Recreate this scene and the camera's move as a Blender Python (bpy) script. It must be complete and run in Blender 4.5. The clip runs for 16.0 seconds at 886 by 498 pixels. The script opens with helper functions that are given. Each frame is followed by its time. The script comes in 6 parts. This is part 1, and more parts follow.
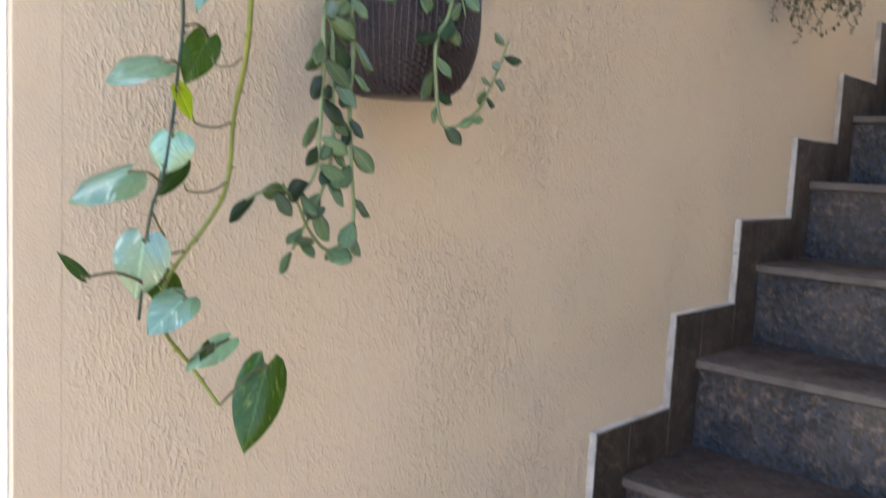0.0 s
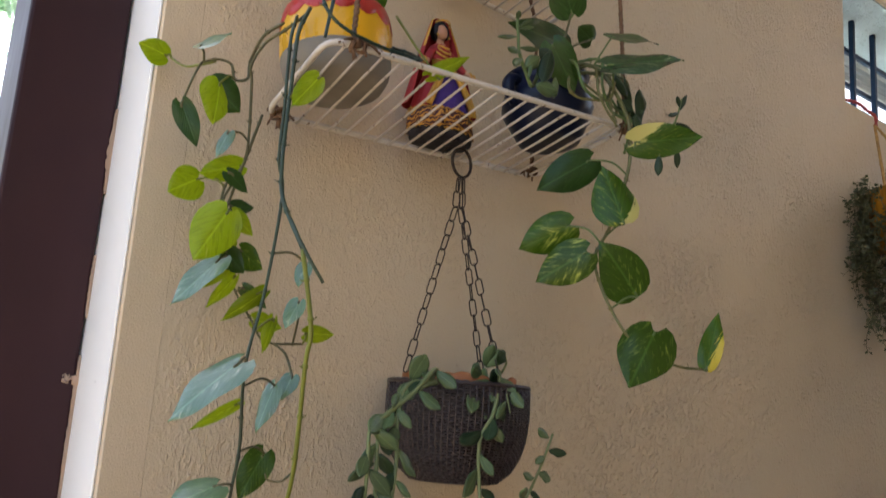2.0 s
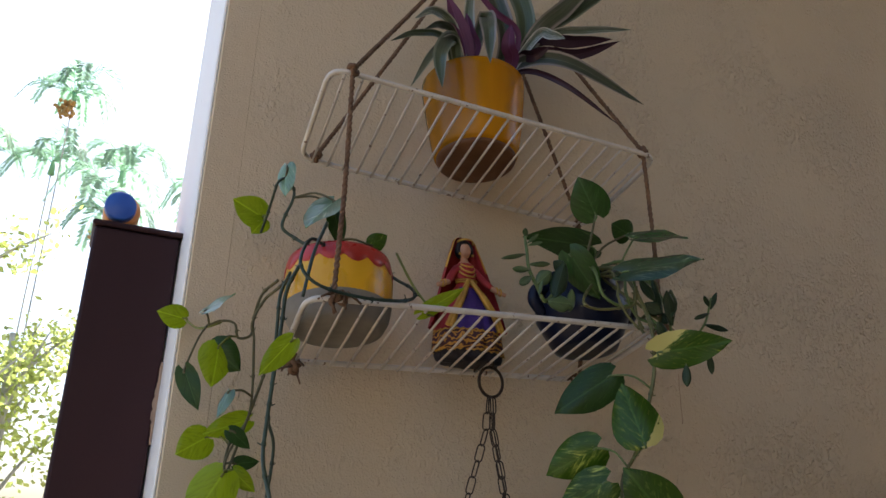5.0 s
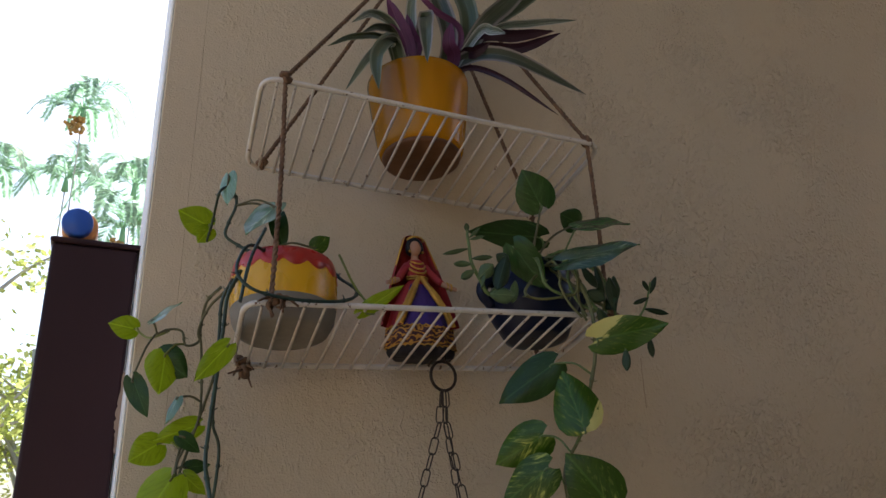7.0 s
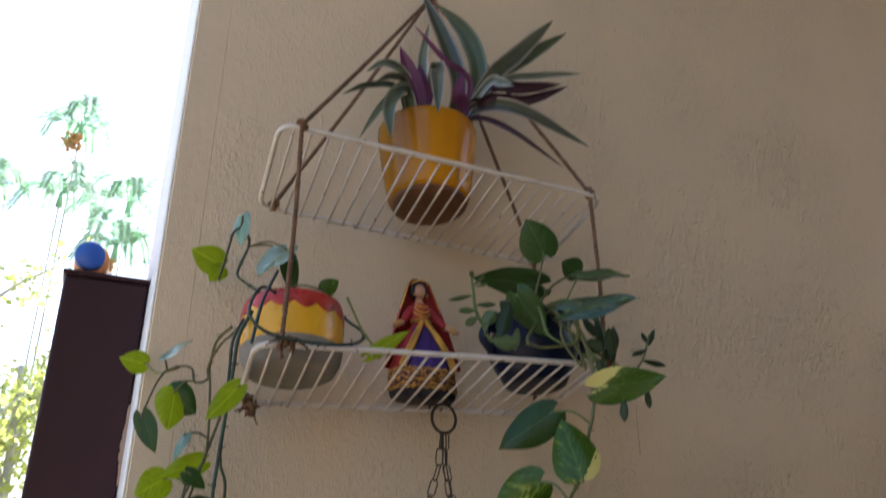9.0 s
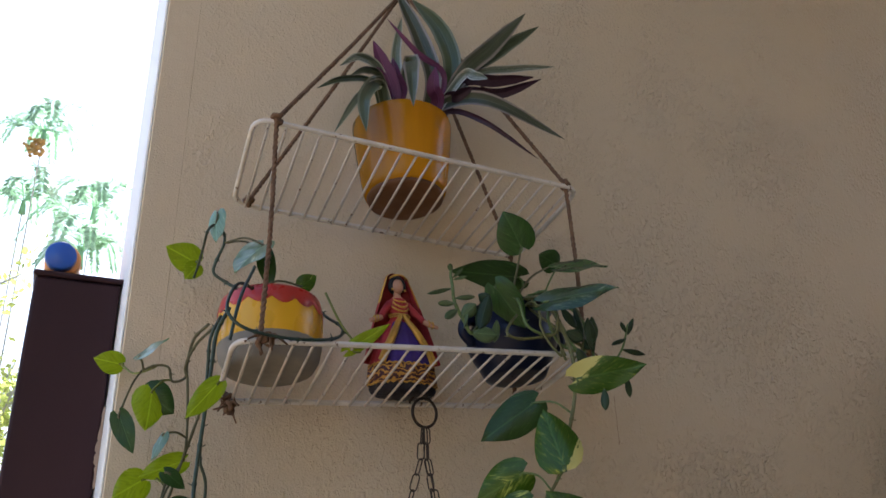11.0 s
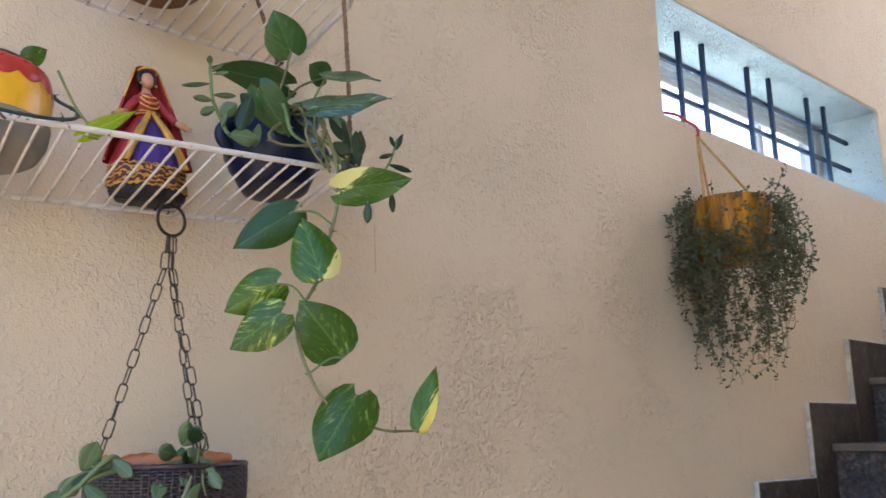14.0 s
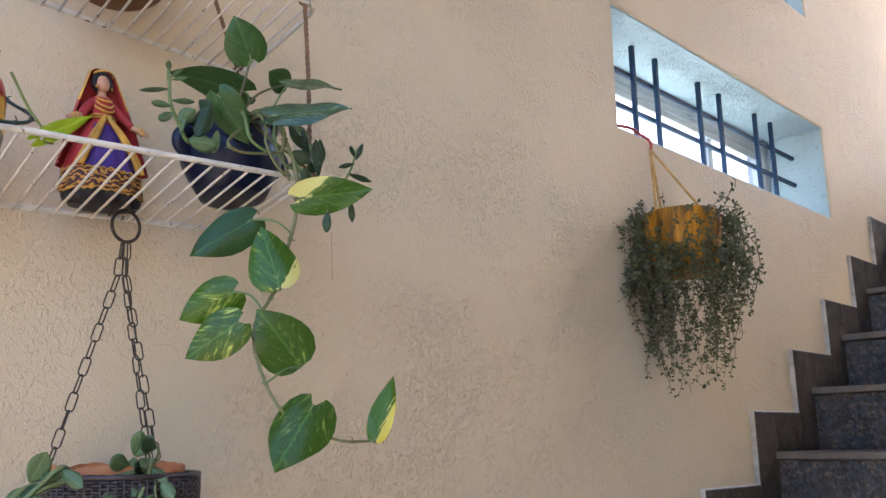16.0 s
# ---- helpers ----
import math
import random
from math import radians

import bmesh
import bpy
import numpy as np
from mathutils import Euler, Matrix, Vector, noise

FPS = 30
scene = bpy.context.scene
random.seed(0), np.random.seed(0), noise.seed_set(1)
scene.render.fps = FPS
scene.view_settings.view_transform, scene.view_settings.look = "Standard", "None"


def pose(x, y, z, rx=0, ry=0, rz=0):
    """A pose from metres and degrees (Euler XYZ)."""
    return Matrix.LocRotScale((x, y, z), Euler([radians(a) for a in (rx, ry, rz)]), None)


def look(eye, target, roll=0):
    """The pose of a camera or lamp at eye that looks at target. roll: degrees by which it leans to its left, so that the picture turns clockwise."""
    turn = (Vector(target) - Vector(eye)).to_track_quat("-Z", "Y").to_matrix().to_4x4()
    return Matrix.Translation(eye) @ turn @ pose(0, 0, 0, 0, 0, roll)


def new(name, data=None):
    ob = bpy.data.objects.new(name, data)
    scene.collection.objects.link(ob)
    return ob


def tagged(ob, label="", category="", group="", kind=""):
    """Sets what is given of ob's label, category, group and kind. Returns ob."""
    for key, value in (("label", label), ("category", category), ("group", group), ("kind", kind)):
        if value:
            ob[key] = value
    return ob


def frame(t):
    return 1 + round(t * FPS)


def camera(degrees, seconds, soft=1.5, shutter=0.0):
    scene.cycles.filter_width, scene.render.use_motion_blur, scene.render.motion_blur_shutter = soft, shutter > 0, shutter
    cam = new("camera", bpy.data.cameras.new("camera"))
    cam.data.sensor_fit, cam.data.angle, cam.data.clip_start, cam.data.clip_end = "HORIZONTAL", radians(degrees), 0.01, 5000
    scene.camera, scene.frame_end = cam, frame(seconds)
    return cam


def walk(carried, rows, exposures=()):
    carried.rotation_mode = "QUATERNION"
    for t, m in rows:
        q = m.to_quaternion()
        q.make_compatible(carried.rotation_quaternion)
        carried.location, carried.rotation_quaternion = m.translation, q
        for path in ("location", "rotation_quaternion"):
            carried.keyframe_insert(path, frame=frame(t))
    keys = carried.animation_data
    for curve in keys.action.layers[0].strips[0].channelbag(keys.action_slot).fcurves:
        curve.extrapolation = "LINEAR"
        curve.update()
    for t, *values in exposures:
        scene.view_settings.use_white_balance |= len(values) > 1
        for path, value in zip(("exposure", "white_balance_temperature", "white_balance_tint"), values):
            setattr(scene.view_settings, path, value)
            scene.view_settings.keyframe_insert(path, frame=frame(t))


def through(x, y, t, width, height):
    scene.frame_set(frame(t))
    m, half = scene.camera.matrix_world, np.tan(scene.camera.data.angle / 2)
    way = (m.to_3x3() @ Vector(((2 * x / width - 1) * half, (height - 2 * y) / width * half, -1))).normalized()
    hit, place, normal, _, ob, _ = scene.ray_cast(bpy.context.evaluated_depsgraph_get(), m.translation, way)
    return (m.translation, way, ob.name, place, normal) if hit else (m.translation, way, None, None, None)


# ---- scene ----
cam = camera(55.1, 16.0, shutter=0.4)
PATH = [
    (0, (0.0021, -0.0074, 1.4470), (1.4190, 1.3037, 1.2452), 2.9),
    (0.5, (-0.0079, -0.0292, 1.4820), (1.3314, 1.3760, 1.4956), 3.3),
    (1, (-0.0034, -0.0681, 1.5316), (1.2748, 1.3818, 1.7082), 4.2),
    (1.5, (0.0015, -0.0904, 1.5617), (1.2291, 1.3847, 1.8538), 4.3),
    (2, (0.0161, -0.1098, 1.5782), (1.1738, 1.4012, 1.9596), 3.9),
    (2.5, (-0.0014, -0.0952, 1.6112), (1.1564, 1.3876, 2.0886), 3.4),
    (3, (0.0093, -0.1059, 1.6548), (1.1447, 1.3847, 2.1614), 2.3),
    (3.5, (0.0694, -0.1661, 1.6723), (1.0283, 1.4100, 2.2750), 3.6),
    (5.8, (0.2111, -0.2495, 1.6898), (0.8895, 1.4459, 2.3468), 1.3),
    (6, (0.2208, -0.2592, 1.6878), (0.9031, 1.4362, 2.3419), 0.8),
    (6.5, (0.2422, -0.2699, 1.6869), (0.9264, 1.4245, 2.3419), -0.0),
    (7, (0.2519, -0.2787, 1.6859), (0.9361, 1.4168, 2.3361), -0.3),
    (7.5, (0.2577, -0.2854, 1.6830), (0.9225, 1.4206, 2.3264), 0.1),
    (8, (0.2431, -0.2845, 1.6849), (0.9128, 1.4274, 2.3070), 0.4),
    (8.5, (0.2422, -0.2854, 1.6801), (0.9225, 1.4265, 2.2924), 1.1),
    (9, (0.2237, -0.3039, 1.6966), (0.9157, 1.3653, 2.4069), 1.4),
    (9.2, (0.2208, -0.3126, 1.6975), (0.9089, 1.3275, 2.4739), 1.3),
    (11.3, (0.2179, -0.2854, 1.6849), (0.9836, 1.3634, 2.3633), -0.5),
    (11.5, (0.2257, -0.2777, 1.6801), (0.9972, 1.3838, 2.3206), -0.4),
    (12, (0.2548, -0.2447, 1.6704), (1.0661, 1.4168, 2.2594), -0.1),
    (12.5, (0.2373, -0.2136, 1.6548), (1.1981, 1.3964, 2.1575), -0.2),
    (13, (0.2499, -0.2030, 1.6412), (1.3078, 1.3634, 2.0828), -0.2),
    (13.5, (0.2354, -0.2204, 1.6442), (1.3970, 1.2770, 2.0663), -0.6),
    (14, (0.2519, -0.2311, 1.6432), (1.5009, 1.1936, 2.0615), -0.8),
    (14.5, (0.2558, -0.2301, 1.6461), (1.5504, 1.1547, 2.0634), -0.7),
    (15, (0.2529, -0.2292, 1.6451), (1.5669, 1.1353, 2.0673), -0.7),
    (15.5, (0.2461, -0.2292, 1.6451), (1.5698, 1.1237, 2.0741), -0.8),
    (16, (0.2431, -0.2301, 1.6480), (1.5708, 1.1188, 2.0770), -0.7),
]
EXPOSURES = [(0.0, 2.93, 5730, 10), (0.5, 2.83, 5830, 10), (1.0, 2.25, 6480, 10), (2.0, 1.98, 6580, 10), (3.0, 1.85, 6430, 10), (3.5, 1.74, 6130, 10), (6.0, 1.07, 6120, 10), (7.0, 1.06, 6180, 10), (8.0, 1.27, 6100, 10), (8.5, 1.26, 6000, 10), (9.0, 1.65, 5980, 10), (11.5, 1.54, 5980, 10), (12.0, 1.61, 6180, 10), (12.5, 2.06, 6280, 10), (13.0, 2.54, 5730, 10), (14.5, 2.83, 5630, 10), (16.0, 2.82, 5580, 10)]
walk(cam, [(t, look(eye, target, roll)) for t, eye, target, roll in PATH], EXPOSURES)

# ---- world and light ----
SUN_AZIMUTH, SUN_HEIGHT = 36.0, 54.0  # degrees from +y towards +x, and above the horizon
world = bpy.data.worlds.new("sky")
world.use_nodes = True
scene.world = world
wn = world.node_tree.nodes
sky = wn.new("ShaderNodeTexSky")
sky.sky_type = "NISHITA"
sky.sun_disc = False
sky.sun_elevation = radians(SUN_HEIGHT)
sky.sun_rotation = radians(SUN_AZIMUTH)
sky.air_density, sky.dust_density, sky.ozone_density = 1.0, 4.0, 1.0
world.node_tree.links.new(sky.outputs[0], wn["Background"].inputs[0])
wn["Background"].inputs[1].default_value = 0.15
sun_data = bpy.data.lights.new("sun", "SUN")
sun_data.energy, sun_data.angle, sun_data.color = 5.0, radians(0.6), (1.0, 0.92, 0.79)
sun = new("sun", sun_data)
az, el = radians(SUN_AZIMUTH), radians(SUN_HEIGHT)
sun.matrix_world = look((40 * math.sin(az) * math.cos(el), 40 * math.cos(az) * math.cos(el), 40 * math.sin(el)), (0, 0, 0))

# ---- materials ----
def node(nt, kind, **kw):
    n = nt.nodes.new(kind)
    for k, v in kw.items():
        if k in n.inputs:
            n.inputs[k].default_value = v
    return n


def ramp(nt, fac, stops):
    r = nt.nodes.new("ShaderNodeValToRGB")
    while len(r.color_ramp.elements) < len(stops):
        r.color_ramp.elements.new(0.5)
    for e, (p, c) in zip(r.color_ramp.elements, stops):
        e.position, e.color = p, (*c, 1) if len(c) == 3 else c
    nt.links.new(fac, r.inputs[0])
    return r.outputs[0]


def blend(nt, fac, a, b, mode="MIX"):
    m = nt.nodes.new("ShaderNodeMix")
    m.data_type, m.blend_type = "RGBA", mode
    for sock, v in ((m.inputs[0], fac), (m.inputs[6], a), (m.inputs[7], b)):
        if isinstance(v, (int, float)):
            sock.default_value = v
        elif isinstance(v, tuple):
            sock.default_value = (*v, 1)
        else:
            nt.links.new(v, sock)
    return m.outputs[2]


def calc(nt, op, a, b=0.0):
    m = nt.nodes.new("ShaderNodeMath")
    m.operation = op
    for sock, v in ((m.inputs[0], a), (m.inputs[1], b)):
        if isinstance(v, (int, float)):
            sock.default_value = v
        else:
            nt.links.new(v, sock)
    return m.outputs[0]


def material(name, rough=0.6, metal=0.0, spec=0.5):
    m = bpy.data.materials.new(name)
    m.use_nodes = True
    nt = m.node_tree
    b = nt.nodes["Principled BSDF"]
    b.inputs["Roughness"].default_value = rough
    b.inputs["Metallic"].default_value = metal
    b.inputs["Specular IOR Level"].default_value = spec
    return m, nt, b


def coords(nt, scale=(1, 1, 1), kind="Object"):
    tc = nt.nodes.new("ShaderNodeTexCoord")
    mp = nt.nodes.new("ShaderNodeMapping")
    mp.inputs["Scale"].default_value = scale
    nt.links.new(tc.outputs[kind], mp.inputs[0])
    return mp.outputs[0]


def grain(nt, vec, scale, detail=4.0, rough=0.55, distort=0.0):
    n = nt.nodes.new("ShaderNodeTexNoise")
    n.inputs["Scale"].default_value = scale
    n.inputs["Detail"].default_value = detail
    n.inputs["Roughness"].default_value = rough
    n.inputs["Distortion"].default_value = distort
    nt.links.new(vec, n.inputs["Vector"])
    return n.outputs[0]


def relief(nt, b, height, strength=0.3, distance=0.002):
    bp = nt.nodes.new("ShaderNodeBump")
    bp.inputs["Strength"].default_value = strength
    bp.inputs["Distance"].default_value = distance
    nt.links.new(height, bp.inputs["Height"])
    nt.links.new(bp.outputs[0], b.inputs["Normal"])


def plain(name, colour, rough=0.6, metal=0.0, scale=60.0, vary=0.25, bump=0.15, depth=0.0008, spec=0.5, stretch=(1, 1, 1)):
    """A surface of one colour with stains, grain and fine relief."""
    m, nt, b = material(name, rough, metal, spec)
    v = coords(nt, stretch)
    big, fine = grain(nt, v, scale * 0.15, 3), grain(nt, v, scale, 5)
    dark = tuple(c * (1 - vary) for c in colour)
    light = tuple(min(1, c * (1 + vary * 0.6)) for c in colour)
    c1 = ramp(nt, big, [(0.3, dark), (0.7, light)])
    c2 = blend(nt, calc(nt, "MULTIPLY", fine, 0.5), c1, dark)
    nt.links.new(c2, b.inputs["Base Color"])
    nt.links.new(ramp(nt, fine, [(0.2, (rough * 0.8,) * 3), (0.8, (min(1, rough * 1.2),) * 3)]), b.inputs["Roughness"])
    relief(nt, b, fine, bump, depth)
    return m


def swell(nt, value, lo, hi):
    """Rises smoothly from 0 at lo to 1 at hi."""
    m = nt.nodes.new("ShaderNodeMapRange")
    m.interpolation_type = "SMOOTHSTEP"
    m.inputs["From Min"].default_value, m.inputs["From Max"].default_value = lo, hi
    nt.links.new(value, m.inputs["Value"])
    return m.outputs["Result"]


def stucco(name, colour, strength=0.88, pocks=0.79):
    """Painted plaster: short upright trowel ridges near the corner, crumpled patches further along, a few stains."""
    m, nt, b = material(name, 0.62, 0, 0.35)
    v = coords(nt)
    low = grain(nt, v, 1.6, 3)
    stain = grain(nt, v, 9.0, 4, 0.6)
    across = nt.nodes.new("ShaderNodeSeparateXYZ")
    nt.links.new(v, across.inputs[0])
    near = ramp(nt, calc(nt, "MULTIPLY", across.outputs[0], 0.5), [(0.158, (0.12,) * 3), (0.185, (0.60,) * 3), (0.30, (0.17,) * 3)])
    patch = ramp(nt, grain(nt, v, 5.5, 4, 0.65), [(0.40, (0.16,) * 3), (0.64, (1.0,) * 3)])
    # upright ridges: noise drawn out along z, raised only where it is high
    upright = swell(nt, grain(nt, coords(nt, (1.0, 1.0, 0.32)), 300.0, 1.5, 0.45, 0.3), 0.46, 0.84)
    crumple = swell(nt, grain(nt, coords(nt, (0.9, 1.0, 0.8)), 205.0, 1.3, 0.45, 0.6), 0.42, 0.82)
    dark = tuple(c * 0.92 for c in colour)
    c1 = ramp(nt, low, [(0.3, dark), (0.7, colour)])
    c2 = blend(nt, ramp(nt, stain, [(0.60, (0.0,) * 3), (0.85, (0.30,) * 3)]), c1, tuple(c * f for c, f in zip(colour, (0.82, 0.78, 0.72))))
    spots = ramp(nt, grain(nt, v, 55.0, 1.0), [(pocks, (0.0,) * 3), (pocks + 0.02, (0.40,) * 3)])
    c3 = blend(nt, spots, c2, tuple(c * 0.55 for c in colour))
    nt.links.new(c3, b.inputs["Base Color"])
    lower = calc(nt, "SUBTRACT", 1.45, swell(nt, across.outputs[2], 1.50, 1.90))
    h = calc(nt, "ADD", calc(nt, "MULTIPLY", calc(nt, "MULTIPLY", calc(nt, "MULTIPLY", upright, lower), near), ramp(nt, grain(nt, v, 14.0, 3, 0.6), [(0.40, (0.15,) * 3), (0.62, (1.0,) * 3)])), calc(nt, "MULTIPLY", calc(nt, "MULTIPLY", crumple, calc(nt, "ADD", calc(nt, "MULTIPLY", swell(nt, across.outputs[0], 0.6, 1.1), 1.9), 0.8)), patch))
    h = calc(nt, "MULTIPLY", h, calc(nt, "ADD", swell(nt, across.outputs[0], 0.316, 0.345), 0.08))
    h = calc(nt, "ADD", h, calc(nt, "MULTIPLY", grain(nt, v, 22.0, 2), 1.6))
    h = calc(nt, "ADD", h, calc(nt, "MULTIPLY", grain(nt, v, 420.0, 2), 0.50))
    relief(nt, b, h, strength, 0.0018)
    return m


def granite(name, base, fleck, pale, rough=0.28):
    m, nt, b = material(name, rough, 0, 0.5)
    v = coords(nt)
    vo = nt.nodes.new("ShaderNodeTexVoronoi")
    vo.inputs["Scale"].default_value = 130.0
    nt.links.new(v, vo.inputs["Vector"])
    sep = nt.nodes.new("ShaderNodeSeparateColor")
    nt.links.new(vo.outputs["Color"], sep.inputs[0])
    c1 = blend(nt, ramp(nt, sep.outputs[0], [(0.45, (0,) * 3), (0.75, (1,) * 3)]), base, fleck)
    c2 = blend(nt, ramp(nt, grain(nt, v, 60.0, 6, 0.8), [(0.52, (0,) * 3), (0.62, (0.85,) * 3)]), c1, pale)
    c3 = blend(nt, ramp(nt, grain(nt, v, 26.0, 4), [(0.50, (0,) * 3), (0.68, (0.75,) * 3)]), c2, tuple(c * 0.45 for c in base))
    c4 = blend(nt, ramp(nt, grain(nt, v, 6.0, 3), [(0.4, (0,) * 3), (0.75, (0.3,) * 3)]), c3, pale)
    nt.links.new(c4, b.inputs["Base Color"])
    nt.links.new(ramp(nt, grain(nt, v, 14.0, 4), [(0.3, (rough,) * 3), (0.8, (rough * 2,) * 3)]), b.inputs["Roughness"])
    relief(nt, b, grain(nt, v, 200.0, 2), 0.06, 0.0005)
    return m


def rusty(name, paint, rust):
    """Enamel with rust spots and a dulled surface."""
    m, nt, b = material(name, 0.45)
    v = coords(nt)
    c1 = ramp(nt, grain(nt, v, 40.0, 3), [(0.3, tuple(c * 0.78 for c in paint)), (0.7, paint)])
    spots = ramp(nt, grain(nt, v, 130.0, 3, 0.6), [(0.63, (0,) * 3), (0.67, (0.85,) * 3)])
    nt.links.new(blend(nt, spots, c1, rust), b.inputs["Base Color"])
    relief(nt, b, grain(nt, v, 300.0, 3), 0.25, 0.0006)
    return m


def brocade(name, ground, thread):
    """Dark cloth with a woven zigzag of gold thread."""
    m, nt, b = material(name, 0.6)
    v = coords(nt)
    w = nt.nodes.new("ShaderNodeTexWave")
    w.wave_type, w.bands_direction = "RINGS", "Z"
    w.inputs["Scale"].default_value, w.inputs["Distortion"].default_value = 55.0, 9.0
    w.inputs["Detail Scale"].default_value = 2.0
    nt.links.new(v, w.inputs["Vector"])
    nt.links.new(blend(nt, ramp(nt, w.outputs["Fac"], [(0.55, (0,) * 3), (0.75, (1,) * 3)]), ground, thread), b.inputs["Base Color"])
    relief(nt, b, w.outputs["Fac"], 0.3, 0.0006)
    return m


def leafy(name, green, streak, amount=0.5, rough=0.32, glow=0.25, edge=None, along=False, patch=None, coat=0.0, through=(1.0, 1.0, 0.45)):
    """A leaf blade: midrib and side veins from its UVs, streaks of a second colour, light passing through."""
    m, nt, b = material(name, rough, 0, 0.30)
    b.inputs["Coat Weight"].default_value = coat
    b.inputs["Coat Roughness"].default_value = 0.22
    if coat > 0.75:
        b.inputs["Coat IOR"].default_value = 1.9  # a waxy film
    uv = nt.nodes.new("ShaderNodeTexCoord").outputs["UV"]
    sep = nt.nodes.new("ShaderNodeSeparateXYZ")
    nt.links.new(uv, sep.inputs[0])
    u, s = sep.outputs[0], sep.outputs[1]
    info = nt.nodes.new("ShaderNodeObjectInfo").outputs["Random"]
    island = nt.nodes.new("ShaderNodeNewGeometry").outputs["Random Per Island"]
    pick = calc(nt, "FRACT", calc(nt, "ADD", info, island))
    side = calc(nt, "ABSOLUTE", u)
    lateral = calc(nt, "SUBTRACT", s, calc(nt, "MULTIPLY", side, 0.55))

    def field(fu, fs, seed):
        off = nt.nodes.new("ShaderNodeCombineXYZ")
        nt.links.new(calc(nt, "MULTIPLY", u, fu), off.inputs[0])
        nt.links.new(calc(nt, "MULTIPLY", s if along else lateral, fs), off.inputs[1])
        nt.links.new(calc(nt, "ADD", calc(nt, "MULTIPLY", pick, 37.0), seed), off.inputs[2])
        return off.outputs[0]

    streaks = grain(nt, field(11.0, 0.8, 0.0) if along else field(1.5, 8.0, 0.0), 1.3, 3, 0.6, 0.5)
    zone = grain(nt, field(1.6, 2.2, 9.0), 1.2, 2, 0.5)
    flecks = grain(nt, field(6.0, 9.0, 5.0), 1.4, 2, 0.6)
    lo = 0.80 - 0.30 * amount
    st = calc(nt, "ADD", calc(nt, "MULTIPLY", streaks, 0.62), calc(nt, "MULTIPLY", zone, 0.45))
    tone = ramp(nt, pick, [(0.0, tuple(c * 0.72 for c in green)), (0.55, green), (1.0, tuple(min(1, c * 1.3) for c in green))])
    col = blend(nt, ramp(nt, streaks, [(0.36, (0.45,) * 3), (0.52, (0.0,) * 3)]), tone, tuple(c * 0.55 for c in green))
    mild = tuple(g * 0.62 + c * 0.38 for g, c in zip(green, streak))
    col = blend(nt, ramp(nt, flecks, [(0.60, (0.0,) * 3), (0.68, (0.30 + 0.3 * amount,) * 3)]), col, mild)
    col = blend(nt, ramp(nt, st, [(lo - 0.07, (0,) * 3), (lo - 0.01, (0.6,) * 3)]), col, mild)
    col = blend(nt, ramp(nt, st, [(lo, (0,) * 3), (lo + 0.035, (0.9,) * 3)]), col, streak)
    if patch:
        a, reach, tint = patch
        rag = 1.4 if a > 0.9 else 0.5
        way = calc(nt, "ADD", calc(nt, "SUBTRACT", s, calc(nt, "MULTIPLY", u, a)), calc(nt, "MULTIPLY", calc(nt, "SUBTRACT", streaks, 0.5), rag))
        col = blend(nt, ramp(nt, way, [(reach, (0.92,) * 3), (reach + 0.06, (0.0,) * 3)]), col, tint)
    rib = ramp(nt, side, [(0.018, (0.5,) * 3), (0.06, (0,) * 3)])
    col = blend(nt, rib, col, tuple(min(1, c * 1.8 + 0.02) for c in green))
    if edge:
        col = blend(nt, ramp(nt, side, [(0.66, (0,) * 3), (0.82, (0.8,) * 3)]), col, edge)
    nt.links.new(col, b.inputs["Base Color"])
    vein = nt.nodes.new("ShaderNodeTexWave")
    vein.wave_type = "BANDS"
    vein.bands_direction = "Y"
    vein.inputs["Scale"].default_value = 1.0
    vein.inputs["Distortion"].default_value = 0.8
    nt.links.new(field(0.6, 3.0, 0.0), vein.inputs["Vector"])
    groove = ramp(nt, side, [(0.01, (0.0,) * 3), (0.10, (1.0,) * 3)])
    relief(nt, b, calc(nt, "ADD", calc(nt, "MULTIPLY", vein.outputs["Fac"], 0.35), groove), 0.25, 0.0008)
    tr = nt.nodes.new("ShaderNodeBsdfTranslucent")
    nt.links.new(blend(nt, 1.0, col, through, "MULTIPLY"), tr.inputs[0])
    mx = nt.nodes.new("ShaderNodeMixShader")
    mx.inputs[0].default_value = glow
    out = nt.nodes["Material Output"]
    nt.links.new(b.outputs[0], mx.inputs[1])
    nt.links.new(tr.outputs[0], mx.inputs[2])
    nt.links.new(mx.outputs[0], out.inputs[0])
    return m


